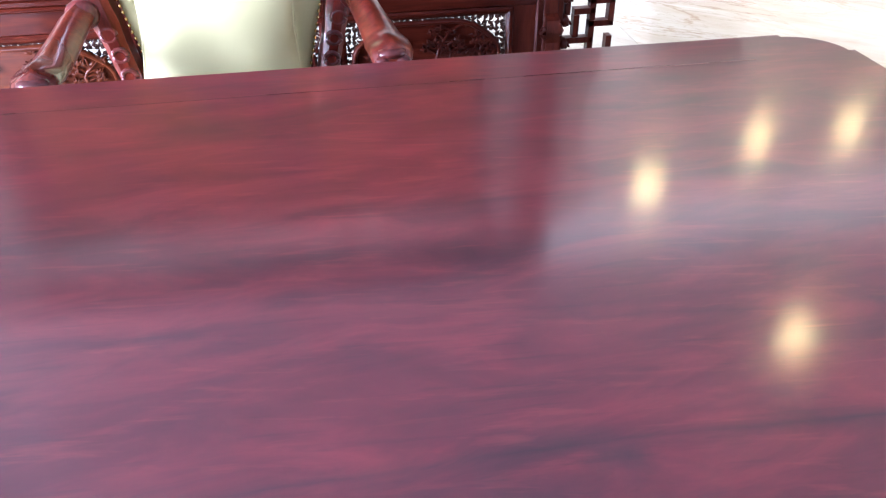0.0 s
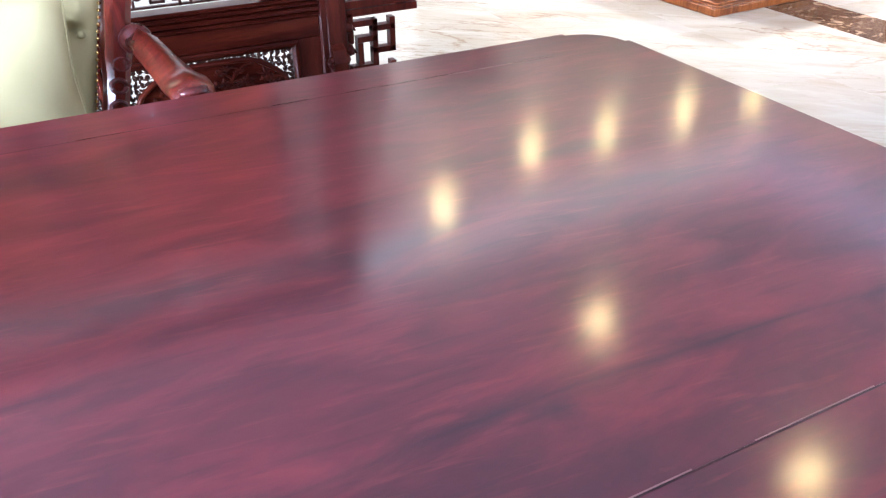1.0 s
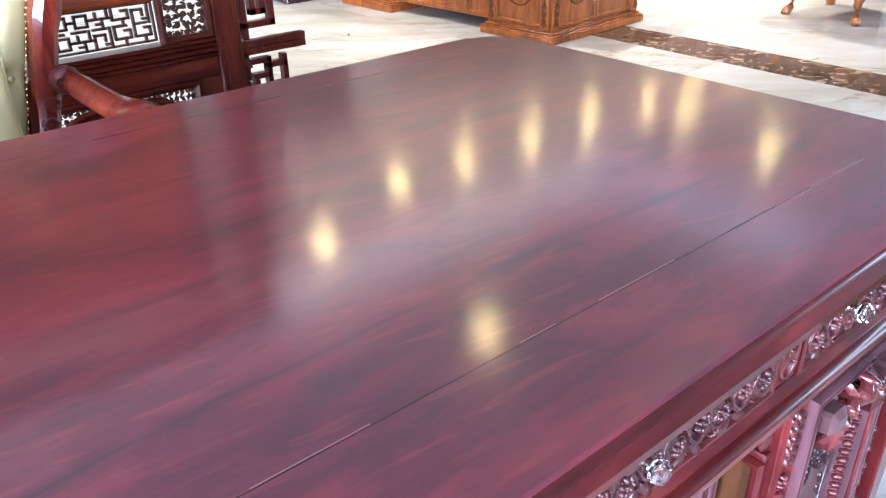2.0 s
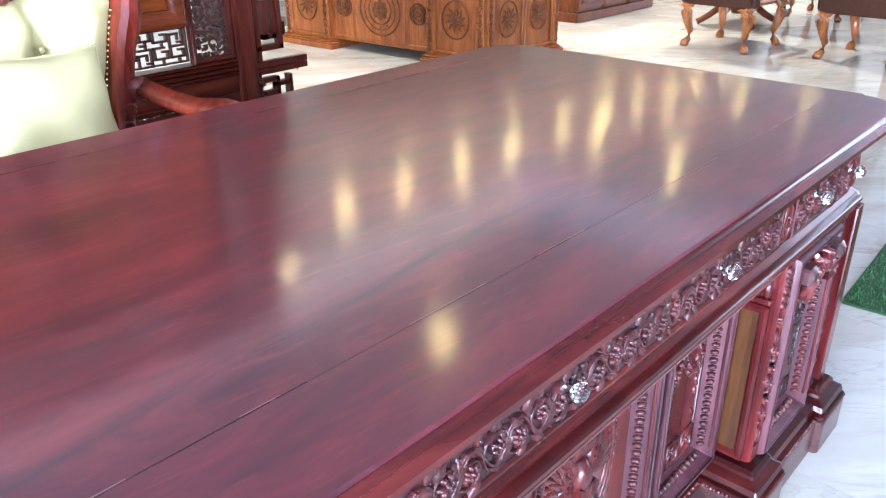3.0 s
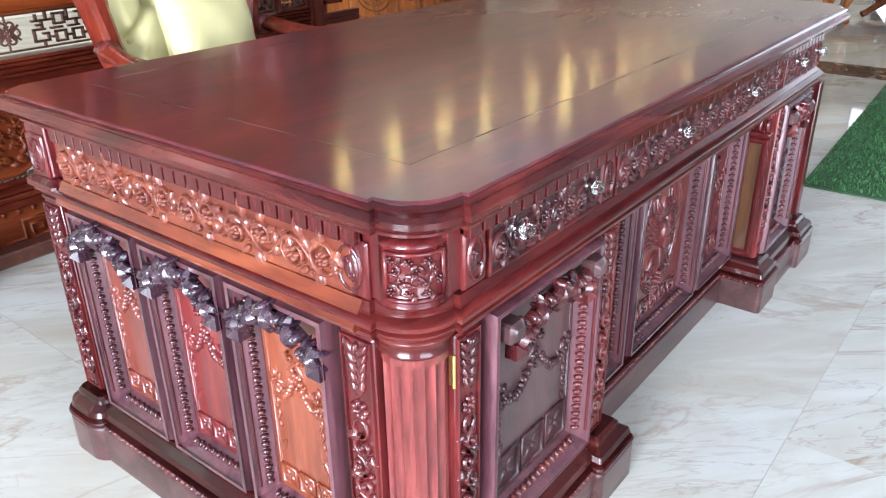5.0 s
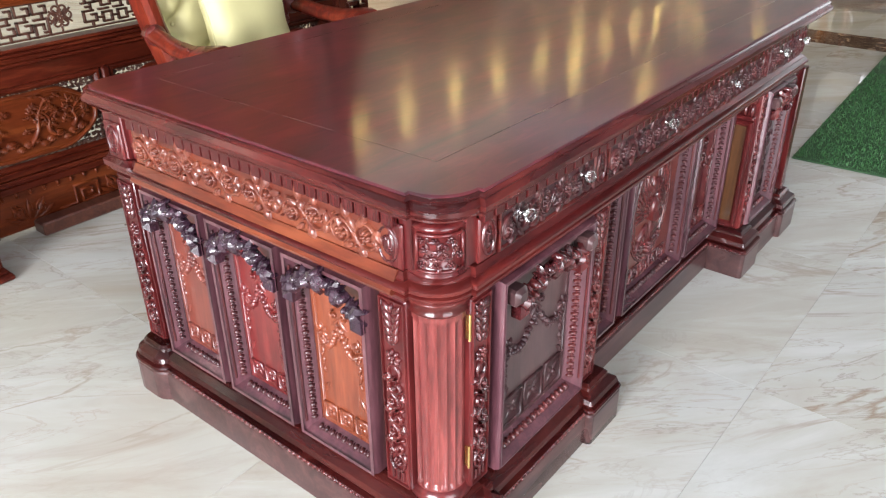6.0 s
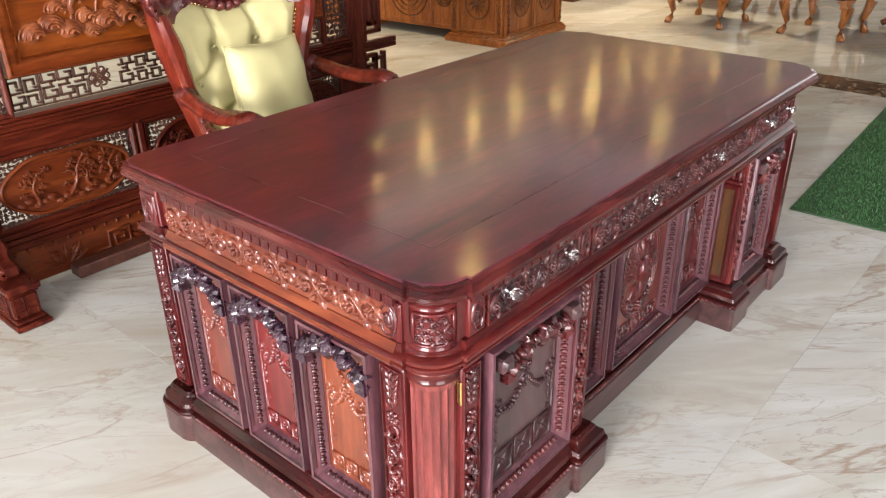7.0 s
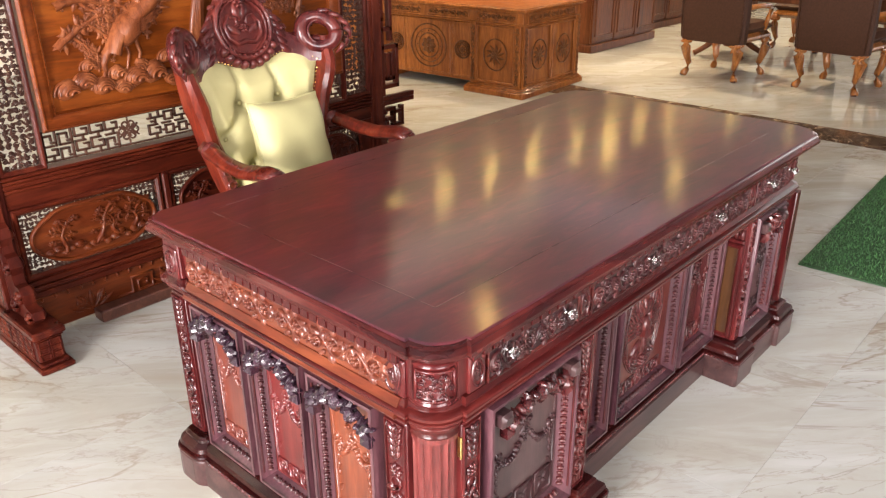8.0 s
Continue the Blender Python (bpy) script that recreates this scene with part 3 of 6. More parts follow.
# frieze carcass, waist ledge
part("frieze_body", moulded(BODY, [(-.006, .628), (-.006, .746)], .105, .022, (.02, .02)), MID, desk)
part("waist_ledge", moulded(BODY, [(-.01, .582), (.004, .583), (.008, .587), (.015, .589), (.018, .594), (.018, .598), (.013, .601), (.013, .604), (.020, .606), (.025, .611), (.025, .617), (.021, .621), (.012, .624), (.012, .628), (.004, .638), (-.02, .638)], back=(.034, .034)), MIDX, desk)
for xa, xb in ((BX_0 - .027, BX_0 - .004), (BX_1 + .004, BX_1 + .027)):
    prof = [(.004, .598), (.026, .598), (.028, .604), (.025, .611), (.0075, .6394), (.004, .6394)]
    sg, xe = (-1, BX_0) if xa < 0 else (1, BX_1)
    part("end_rail", Shape().loft([[(xe + sg * d, yy, z) for d, z in prof] for yy in (BY_0 + .090, BY_1 - .090)]), FRIEZE, desk, "plain orange-brown rail with straight grain")

# two pedestals and the knee space wall


def pedestal(x0, x1, near):
    """A pedestal, cut away at its two outer corners for the columns."""
    y0, y1, c = BY_0 + .020, BY_1 - .004, .092
    if near:
        pts = [(x1, y0), (x1, y1), (x0 + c, y1), (x0 + c, y1 - .03), (x0 + .03, y1 - c), (x0, y1 - c), (x0, y0 + c), (x0 + .03, y0 + c), (x0 + c, y0 + .03), (x0 + c, y0)]
    else:
        pts = [(x0, y0), (x1 - c, y0), (x1 - c, y0 + .03), (x1 - .03, y0 + c), (x1, y0 + c), (x1, y1 - c), (x1 - .03, y1 - c), (x1 - c, y1 - .03), (x1 - c, y1), (x0, y1)]
    part("pedestal_body", Shape().loft([[(x, y, z) for x, y in pts] for z in (.13, .588)]), MID, desk)


pedestal(BX_0 + .026, NA, True)
pedestal(NB, BX_1 - .026, False)
KY = -.372
part("knee_wall", Shape().box(NA, NB, KY, KY + .03, .10, .588, .002), MID, desk)


def plinth(x0, x1, y0, y1, name="plinth"):
    s = Shape()
    s.loft([[(x, y, z) for x, y in outline(x0, x1, y0, y1, d, .06, .006, 4)] for d, z in [(.044, 0), (.044, .078), (.041, .083)]])
    part(name, s, PLINTH, desk, "plain dark base board")
    s = Shape()
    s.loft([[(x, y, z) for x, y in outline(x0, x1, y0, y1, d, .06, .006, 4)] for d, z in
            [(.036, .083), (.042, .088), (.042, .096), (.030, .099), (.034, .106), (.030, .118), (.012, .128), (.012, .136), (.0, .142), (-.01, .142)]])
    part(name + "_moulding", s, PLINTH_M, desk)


plinth(BX_0, NA + .002, BY_0, BY_1)
plinth(NB - .002, BX_1, BY_0, BY_1)


def plinth_block(x0, x1, y0, y1, cut=.012):
    """A piece of the base that breaks forward, with the same mouldings."""
    def loops(prof):
        return [[(x, y, z) for x, y in outline(x0, x1, y0, y1, d, max(.004, cut + d), 0, 6)] for d, z in prof]
    part("plinth_block", Shape().loft(loops([(0, 0), (0, .080), (-.003, .084)])), PLINTH, desk)
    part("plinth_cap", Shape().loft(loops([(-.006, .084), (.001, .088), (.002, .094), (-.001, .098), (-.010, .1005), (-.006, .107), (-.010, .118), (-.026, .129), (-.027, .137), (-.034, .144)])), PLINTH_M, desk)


for xa, xb in ((NA - .095, NA + .050), (NB - .050, NB + .095), (BX_1 - .10, BX_1 + .052), (BX_0 + .08, BX_0 + .13)):
    plinth_block(xa, xb, BY_0 - .060, BY_0 + .09)
for xa, xb in ((BX_0 - .060, BX_0 + .06), (BX_1 - .06, BX_1 + .060)):
    plinth_block(xa, xb, BY_1 - .105, BY_1 + .05, .05)
part("knee_plinth", Shape().box(NA + .04, NB - .04, KY - .040, KY + .02, 0, .082, .003), PLINTH, desk)
s = Shape()
s.box(NA + .03, NB - .03, KY - .036, KY + .02, .083, .100, .003).box(NA + .03, NB - .03, KY - .024, KY + .02, .100, .118, .005).box(NA + .03, NB - .03, KY - .012, KY + .02, .118, .136, .005)
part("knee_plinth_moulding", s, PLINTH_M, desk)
# beaded run low on the plinth
s = Shape(facing("-x", (BX_0 - .040, BY_1 - .11, 0)), True)
eggs(s, 0, .0905, .86, .0905, .016, .0055, .006)
part("plinth_beading", s, CARVE, desk)
for xa, xb in ((BX_0 + .13, NA - .095), (NB + .095, BX_1 - .10)):
    s = Shape(facing("-y", (xa, BY_0 - .040, 0)), True)
    eggs(s, 0, .0905, xb - xa, .0905, .016, .0055, .006)
    part("plinth_beading", s, CARVE, desk)
s = Shape(facing("-y", (NA + .05, KY - .035, 0)), True)
eggs(s, 0, .0915, NB - NA - .1, .0915, .018, .0055, .005)
part("plinth_beading", s, CARVE, desk)
s = Shape(facing("-x", (NB - .0515, BY_0 + .09, 0)), True)
eggs(s, -.02, .0905, .145, .0905, .016, .0055, .006)
part("plinth_beading", s, CARVE, desk)


# corner columns with flutes, carved die and rings
def corner_column(cx, cy, a0):
    """A fluted quarter column, its middle at cx, cy."""
    col = Shape()
    R, n = .052, 160

    def loop(z, depth, r=R):
        pts = []
        for k in range(n):
            a = 2 * math.pi * k / n
            f = abs(math.sin(a * 10)) ** .7
            pts.append((cx + (r - depth * f) * math.cos(a), cy + (r - depth * f) * math.sin(a), z))
        return pts
    col.loft([loop(.142, 0), loop(.168, 0), loop(.176, .006), loop(.540, .006), loop(.550, 0), loop(.57, 0)])
    part("corner_column", col, COLUMN, desk, "fluted red mahogany corner column")
    ring = Shape(smooth=True).lathe([(.03, .560), (.0535, .560), (.0565, .563), (.0565, .567), (.054, .570), (.055, .580), (.060, .586), (.060, .590), (.03, .590)], 32, cx, cy)
    part("column_capital", ring, MIDX, desk)
    ring = Shape(smooth=True).lathe([(.03, .142), (.062, .142), (.064, .150), (.057, .157), (.054, .163), (.03, .164)], 32, cx, cy)
    part("column_foot", ring, MID, desk)
    die = Shape(smooth=True).lathe([(.03, .637), (.054, .637), (.054, .641), (.050, .644), (.050, .722), (.053, .725), (.03, .729)], 32, cx, cy)
    part("column_die", die, MID, desk)
    frame = Shape(None, True)
    for z in (.650, .716):
        frame.pipe([(cx + .052 * math.cos(a0 + t), cy + .052 * math.sin(a0 + t), z) for t in (-.8 + .1 * k for k in range(17))], .0035, 6)
    for t in (-.8, .8):
        frame.pipe([(cx + .052 * math.cos(a0 + t), cy + .052 * math.sin(a0 + t), z) for z in (.650, .685, .716)], .0035, 6, 1, (1, 0, 0))
    part("die_frame", frame, MID, desk)
    # carved field bent round the die
    field = Shape(None, True)
    for i in range(9):
        for j in range(4):
            a = a0 + (i - 4) * .165
            z = .661 + j * .0150
            d = Vector((math.cos(a), math.sin(a), 0))
            m = on_face((-d.y, d.x, 0), (0, 0, 1), d, (cx + .050 * d.x, cy + .050 * d.y, z))
            field.m = m
            if (i + j) % 3 == 0:
                field.rosette(0, 0, .0075, 5, .005)
            else:
                field.leaf(-.005, -.004, .015, .0075, (.5 if i < 4 else 2.6) + .9 * ((i * 7 + j * 3) % 3 - 1), .005, .8, 4)
    part("die_carving", field, CARVE, desk)


for cx, cy, a in ((BX_0 + .054, BY_0 + .054, -135), (BX_1 - .054, BY_0 + .054, -45)):
    corner_column(cx, cy, radians(a))
# square posts and dies at the two back corners
for xa, xb in ((BX_0 + .006, BX_0 + .125), (BX_1 - .125, BX_1 - .006)):
    block("corner_post", xa, xb, BY_1 - .110, BY_1 - .002, .142, .588, MID, desk, .005)
for xa, xb in ((BX_0 - .010, BX_0 + .070), (BX_1 - .070, BX_1 + .010)):
    block("corner_die", xa, xb, BY_1 - .068, BY_1 + .006, .638, .744, MID, desk, .004)
    xa, xb = (xa - .014, xb) if xa < 0 else (xa, xb + .014)
    block("corner_ledge", xa, xb, BY_1 - .082, BY_1 + .026, .604, .6375, MIDX, desk, .011)


# flat stiles that join the die to the drawers and the end frieze
for sx, x in ((1, BX_0), (-1, BX_1)):
    for sy, y in ((1, BY_0), (-1, BY_1)):
        for xa, xb, ya, yb in ((x + sx * .066, x + sx * .094, y + sy * .003, y + sy * .060), (x + sx * .003, x + sx * .060, y + sy * .066, y + sy * .094)):
            block("die_stile", min(xa, xb), max(xa, xb), min(ya, yb), max(ya, yb), .640, .744, MID, desk, .002)


def oval_die(direction, origin, w=.062):
    """A small block with a carved oval, between the drawers."""
    s = Shape(facing(direction, origin))
    s.slab(-w / 2, w / 2, .638, .722, .006, .003)
    part("oval_block", s, MID, desk)
    s = Shape(facing(direction, origin), True)
    s.ring(0, .680, w * .33, .032, .0035, .011, 20)
    s.bead(0, .680, w * .30, .029, .009, 0, 14)
    s.leaf(0, .660, .038, .018, math.pi / 2, .014)
    s.curl(-.006, .690, .006, 0, 1, .0018, .012, 8).curl(.006, .672, .006, 3, 1, .0018, .012, 8)
    part("oval_carving", s, CARVE, desk)


for x in (BX_0 + .118, NA - .058, NB - .028, BX_1 - .092):
    oval_die("-y", (x, BY_0 + .002, 0), .052)
for x, d in ((BX_0 + .002, "-x"), (BX_1 - .002, "+x")):
    oval_die(d, (x, BY_0 + .112, 0))
    oval_die(d, (x + (-.012 if x < 0 else .012), BY_1 - .031, 0))


def drawer(x0, x1, knobs, y):
    """A drawer front with running scrolls and crystal knobs."""
    # dark front; its ground is darker still, standing in for shade between the scrolls
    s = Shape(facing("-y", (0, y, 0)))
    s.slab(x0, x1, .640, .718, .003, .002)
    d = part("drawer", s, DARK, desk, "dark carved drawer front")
    s = Shape(facing("-y", (0, y - .002, 0)))
    s.rim(x0, x1, .640, .718, .008, .006)
    part("drawer_moulding", s, MIDX, d)
    s = Shape(facing("-y", (x0 + .012, y - .003, .679)), True)
    vine(s, x1 - x0 - .024, .066, max(4, round((x1 - x0) / .040)), .0026, .008)
    part("drawer_carving", s, CARVE_D, d)
    for k in knobs:
        m = on_face((1, 0, 0), (0, 0, 1), (0, -1, 0), (k, y, .694))
        kn = Shape(m, True).lathe([(.008, .002), (.008, .005), (.0045, .007), (.004, .014), (.007, .017), (.007, .019)], 14)
        part("knob", kn, STEEL, d, "chrome drawer knob stem")
        s = Shape(m)
        s.loft([[(r * math.cos(2 * math.pi * j / 8 + o), r * math.sin(2 * math.pi * j / 8 + o), z) for j in range(8)] for r, z, o in ((.007, .018, 0), (.0115, .022, .39), (.0125, .028, 0), (.009, .034, .39), (.004, .036, 0))])
        part("crystal", s, CRYSTAL, d, "faceted clear crystal")


drawer(-.811, -.479, (-.750, -.539), BY_0 - .002)
drawer(-.427, .476, (-.160, .235), BY_0 - .001)
drawer(.528, .827, (.622, .835 - .03), BY_0 - .002)


def scroll_strip(direction, origin, w, z0, z1, material=None, name="carved_pilaster"):
    """A narrow upright panel of palmettes, rings and scrolls."""
    s = Shape(facing(direction, origin))
    s.slab(-w / 2, w / 2, z0, z1, .007, .003, -.034)
    p = part(name, s, MID, desk)
    s = Shape(facing(direction, origin))
    s.m = s.m @ Matrix.Translation((0, 0, .007))
    s.rim(-w / 2 + .002, w / 2 - .002, z0 + .004, z1 - .004, .004, .005)
    part("pilaster_moulding", s, MID, p)
    s = Shape(facing(direction, origin), True)
    s.m = s.m @ Matrix.Translation((0, 0, .007))
    q = w * .40
    h = z1 - z0
    for i in range(5):      # fishbone palmette at the top
        for sd in (1, -1):
            s.leaf(0, z1 - .030 - i * .017, q * 1.15, .013, math.pi / 2 - sd * (1.1 - .12 * i), .012, sd * .5, 4)
    s.bead(0, z1 - .022, .006, .011, .009)
    zz = z1 - .125
    s.rosette(0, zz, q * .75, 7, .008)
    zz -= .034
    s.ring(0, zz, q * .55, q * .7, .003, .007, 14)
    zz -= .03
    sd = 1
    while zz > z0 + .085:
        s.curl(sd * q * .2, zz, q * .80, math.pi / 2, sd * 1.25, .0042, .011)
        s.leaf(-sd * q * .2, zz + .012, q * 1.0, .014, math.pi / 2 + sd * 1.2, .012, sd * .8, 4)
        s.leaf(sd * q * .7, zz - .012, q * .9, .012, -math.pi / 2 + sd * .4, .011, -sd * .8, 4)
        s.bead(-sd * q * .65, zz - .014, .005, .005, .007, 0, 6)
        zz -= .036
        sd = -sd
    s.ring(0, z0 + .062, q * .75, q * .9, .003, .007, 16)
    s.rosette(0, z0 + .062, q * .5, 6, .007)
    for sd in (-1, 0, 1):
        s.rib([(sd * q * .5, z0 + .016), (sd * q * .5, z0 + .040)], .0035, .0035, .006)
    part("pilaster_carving", s, material or CARVE, p)
    return p


def festoon(s, u0, u1, v, drop, h):
    """A ribbon bow in the middle, two swags of buds and leaves, and a hanging drop at each side."""
    mid, half = (u0 + u1) / 2, (u1 - u0) / 2
    rnd = random.Random(round(1000 * (u1 - u0)))
    top = v + .052
    for sd in (-1, 1):      # bow loops and tails
        s.curl(mid + sd * .012, top + .006, .011, math.pi / 2, -sd * 1.1, .0028, h * .9, 10)
        s.leaf(mid, top, .030, .010, -math.pi / 2 + sd * .55, h * .9, sd * .5, 4)
        for k in range(13):      # swag from the bow to the side
            t = k / 12
            u = mid + sd * half * t
            vv = top - .012 - (top - v) * t - drop * math.sin(math.pi * t) * .9
            s.bead(u, vv, .0055 + .004 * math.sin(math.pi * t), .0050 + .003 * math.sin(math.pi * t), h * (.8 + .5 * math.sin(math.pi * t)), k * 1.1, 6)
            if k % 2:
                s.leaf(u, vv, .017, .009, -math.pi / 2 + rnd.uniform(-1.2, 1.2), h, rnd.uniform(-.8, .8), 3)
                s.leaf(u, vv, .015, .008, math.pi / 2 + rnd.uniform(-1.2, 1.2), h, rnd.uniform(-.8, .8), 3)
        u = mid + sd * half
        for a in (.5, 2.64, 1.57, -.4, 3.5):
            s.leaf(u, v + .004, .020, .010, a, h, .5, 4)
        s.bead(u, v + .004, .0055, .0055, h * 1.3, 0, 7)
        for j in range(7):      # bell-flower drop
            s.leaf(u - .002, v - .012 - .012 * j, .013, .008 - .0006 * j, -math.pi / 2 + .3 * (-1) ** j, h * .8, 0, 3)
    for j in range(3):
        s.bead(mid, top - .024 - .012 * j, .0035, .0058, h * .8, 0, 5)


def crisp_leaf(s, u, v, length, width, ang, h, tip=.35, k=6):
    """A pointed leaf cut as two planes that meet in a sharp ridge; it bends down towards its tip."""
    verts = []
    nu, nv = -math.sin(ang), math.cos(ang)
    for i in range(k + 1):
        t = i / k
        cu, cv = u + length * t * math.cos(ang), v + length * t * math.sin(ang)
        w = width * .56 * math.sin(math.pi * (t * .93 + .06)) ** .8 * (1.10 if i % 2 else .92)
        lift = h * (.62 + .42 * math.sin(math.pi * min(1, t * 1.05)) - tip * t * t)
        for e, dz in ((1, -.0085), (0, .0), (-1, -.0085)):
            verts.append((cu + nu * w * e, cv + nv * w * e, lift + dz))
    n = len(verts)
    verts += [(x, y, z - .005) for x, y, z in verts]
    faces = [(i * 3 + j + 1, i * 3 + j + 4, i * 3 + j + 3, i * 3 + j) for i in range(k) for j in range(2)]
    faces += [tuple(n + q for q in f[::-1]) for f in faces]
    for j in (0, 2):
        faces += [(i * 3 + j, i * 3 + j + 3, n + i * 3 + j + 3, n + i * 3 + j) for i in range(k)]
    for i in (0, k):
        faces += [(i * 3 + j, i * 3 + j + 1, n + i * 3 + j + 1, n + i * 3 + j) for j in range(2)]
    s.add(verts, faces)


def garland(m, u0, u1, vtop, sag, h, seed, material):
    """An arch of separate leaves and fruit on a core, hung over a panel; its ends droop."""
    rnd = random.Random(seed)
    mid, half = (u0 + u1) / 2, (u1 - u0) / 2

    def arch(t):
        return mid + half * t, vtop - sag * abs(t) ** 1.8
    core = Shape(m, True)
    core.rib([arch(-1 + k / 8) for k in range(17)], .011, .011, h * .34, -.004, 6)
    g = part("fruit_garland", core, material, desk, "dark carved garland of leaves and fruit")

    def cut(u, v, length, width, ang, hh, tip):
        s = Shape(m)      # three pointed lobes from one stalk
        for da, k in ((0, 1), (.75, .72), (-.75, .72)):
            crisp_leaf(s, u, v, length * k, width * (.62 + .1 * k), ang + da, hh * (.92 + .08 * k), tip)
        part("leaf", s, material, g)

    def fruit(u, v, r, hh):
        part("fruit", Shape(m, True).bead(u, v, r, r, hh, 0, 10), material, g)
    for t in (-.88, -.44, .44, .88):      # lobed leaves that hang from the arch, a smaller one above each
        u, v = arch(t)
        cut(u, v + .010, .044, .024, -math.pi / 2 + t * .5 + rnd.uniform(-.2, .2), h * 1.0, .35)
        cut(u - .006 * t, v + .004, .026, .017, math.pi / 2 - t * .7 + rnd.uniform(-.2, .2), h * .72, .30)
    for t in (-.66, -.24, .24, .66):
        u, v = arch(t)
        fruit(u, v + .006, rnd.uniform(.0095, .0120), h * 1.0)
    for t in (-.66, .66):
        u, v = arch(t)
        fruit(u + rnd.uniform(-.008, .008), v - .016, .0075, h * .8)
    cut(mid, vtop + .020, .052, .029, -math.pi / 2, h * 1.15, .30)
    fruit(mid, vtop + .020, .008, h * 1.25)
    for t in (-1, 1):      # faceted end block under each droop
        u, v = arch(t)
        s = Shape(m)
        s.loft([[(u + a * r, v - .016 + b * r, z) for a, b in ((-1, -1), (1, -1), (1, 1), (-1, 1))] for r, z in ((.014, -.010), (.014, h * .50), (.002, h * .90))])
        part("end_block", s, material, g)


def carved_tile(m, hu, hv, material, parent):
    """A small framed square with a four-leaved flower."""
    s = Shape(m, True)
    s.slab(-hu, hu, -hv, hv, .0015, .001)
    s.rim(-hu, hu, -hv, hv, .0045, .0060)
    for k in range(4):
        s.leaf(0, 0, hu * .8, hu * .45, math.pi / 4 + k * math.pi / 2, .006, 0, 3)
    s.bead(0, 0, hu * .22, hu * .22, .008, 0, 6)
    part("carved_tile", s, material, parent)


def sunk_panel(direction, origin, w, z0, z1, face, egg_mat, swag_mat=None, deep=.030, name="panel", stile=.016, slope=.022, swag=True):
    """A frame that stands proud, egg-and-dart down its inner slope, and a flat carved field at the bottom."""
    base = facing(direction, origin)
    a, b = stile, stile + slope
    s = Shape(base)
    prof = [(0, -.003), (0, deep * .72), (.004, deep * .95), (.009, deep), (a - .006, deep), (a - .002, deep * .93), (a, deep * .84), (b, .004), (b + .002, -.003)]
    s.loft([[(-w / 2 + d, z0 + d, h), (w / 2 - d, z0 + d, h), (w / 2 - d, z1 - d, h), (-w / 2 + d, z1 - d, h)] for d, h in prof], caps=False)
    pn = part(name, s, FIN, desk)
    s = Shape(base, True)
    m, hm = (a + b) / 2, deep * .42
    rise = math.atan2(deep * .84, slope)
    for u, sg in ((-w / 2 + m, 1), (w / 2 - m, -1)):
        s.m = base @ Matrix.Translation((u, 0, hm)) @ Matrix.Rotation(sg * rise, 4, "Y")
        eggs(s, 0, z0 + b, 0, z1 - b, .0165, slope * .40, .008)
        for e in (-.46, .46):
            s.rib([(e * slope * 1.75, z0 + b), (e * slope * 1.75, z1 - b)], .0032)
    s.m = base @ Matrix.Translation((0, z0 + m, hm)) @ Matrix.Rotation(-rise, 4, "X")
    eggs(s, -w / 2 + b, 0, w / 2 - b, 0, .0165, slope * .40, .008)
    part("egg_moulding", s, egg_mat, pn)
    bw, zb, zt = w / 2 - b, z0 + b, z1 - b
    s = Shape(base)
    s.slab(-bw, bw, zb, zt, .006, .002)
    part("panel_field", s, face, pn)
    if not swag:
        return pn
    s = Shape(base @ Matrix.Translation((0, 0, .006)), True)
    q = bw - .012
    s.rib([(-q, zt - .05), (-q, zb + .012), (q, zb + .012), (q, zt - .05)], .0024, .0024, .0035)
    festoon(s, -q + .014, q - .014, zt - .150, .034, .0085)
    for sd in (-1, 1):
        s.leaf(sd * (q - .008), zb + .085, .032, .013, math.pi / 2 + sd * .3, .006, sd * .4, 4)
    part("festoon", s, swag_mat or face, pn)
    for i in range(3):
        tw = 2 * q / 3
        carved_tile(base @ Matrix.Translation((-q + (i + .5) * tw, zb + .016 + tw * .475, .006)), tw * .5 - .003, tw * .475, swag_mat or face, pn)
    return pn


# the near and far ends: carved frieze, three arched panels, pilasters
def desk_end(direction, x, panels):
    fl = 1 if direction == "-x" else -1
    s = Shape(facing(direction, (x, 0, 0)))
    s.slab(-.39 if fl > 0 else -.36, .36 if fl > 0 else .39, .6395, .718, .004, .001)
    fz = part("end_frieze", s, FRIEZE, desk, "orange-red carved frieze")
    s = Shape(facing(direction, (x + (-.004 if fl > 0 else .004), .385 if fl > 0 else -.345, .679)), True)
    vine(s, .73, .072, 12, .0034, .012)
    part("frieze_carving", s, CARVE_L, fz)
    ga, gb = sorted((x + fl * .0215, x + fl * .034))
    block("panel_ground", ga, gb, -.330 if fl > 0 else -.398, .398 if fl > 0 else .330, .146, .588, OCHRE, desk, .001)
    # order of the panels runs from the back of the desk towards its front
    for uc, face, gmat, seed in panels:
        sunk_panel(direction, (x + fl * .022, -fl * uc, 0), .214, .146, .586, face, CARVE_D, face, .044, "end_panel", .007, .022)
        garland(facing(direction, (x - fl * .016, -fl * uc, 0)), -.090, .090, .564, .046, .026, seed, gmat)
    for uc in (-.455, .364):
        scroll_strip(direction, (x, -fl * uc, 0), .062, .150, .582)


desk_end("-x", BX_0 - .001, ((-.2710, PANEL_B, GARLAND, 3), (-.0345, PANEL_R, GARLAND, 5), (.2020, PANEL_O, GARLAND, 8)))
desk_end("+x", BX_1 + .001, ((-.2710, PANEL_R, GARLAND, 13), (-.0345, PANEL_B, GARLAND, 15), (.2020, PANEL_R, GARLAND, 18)))

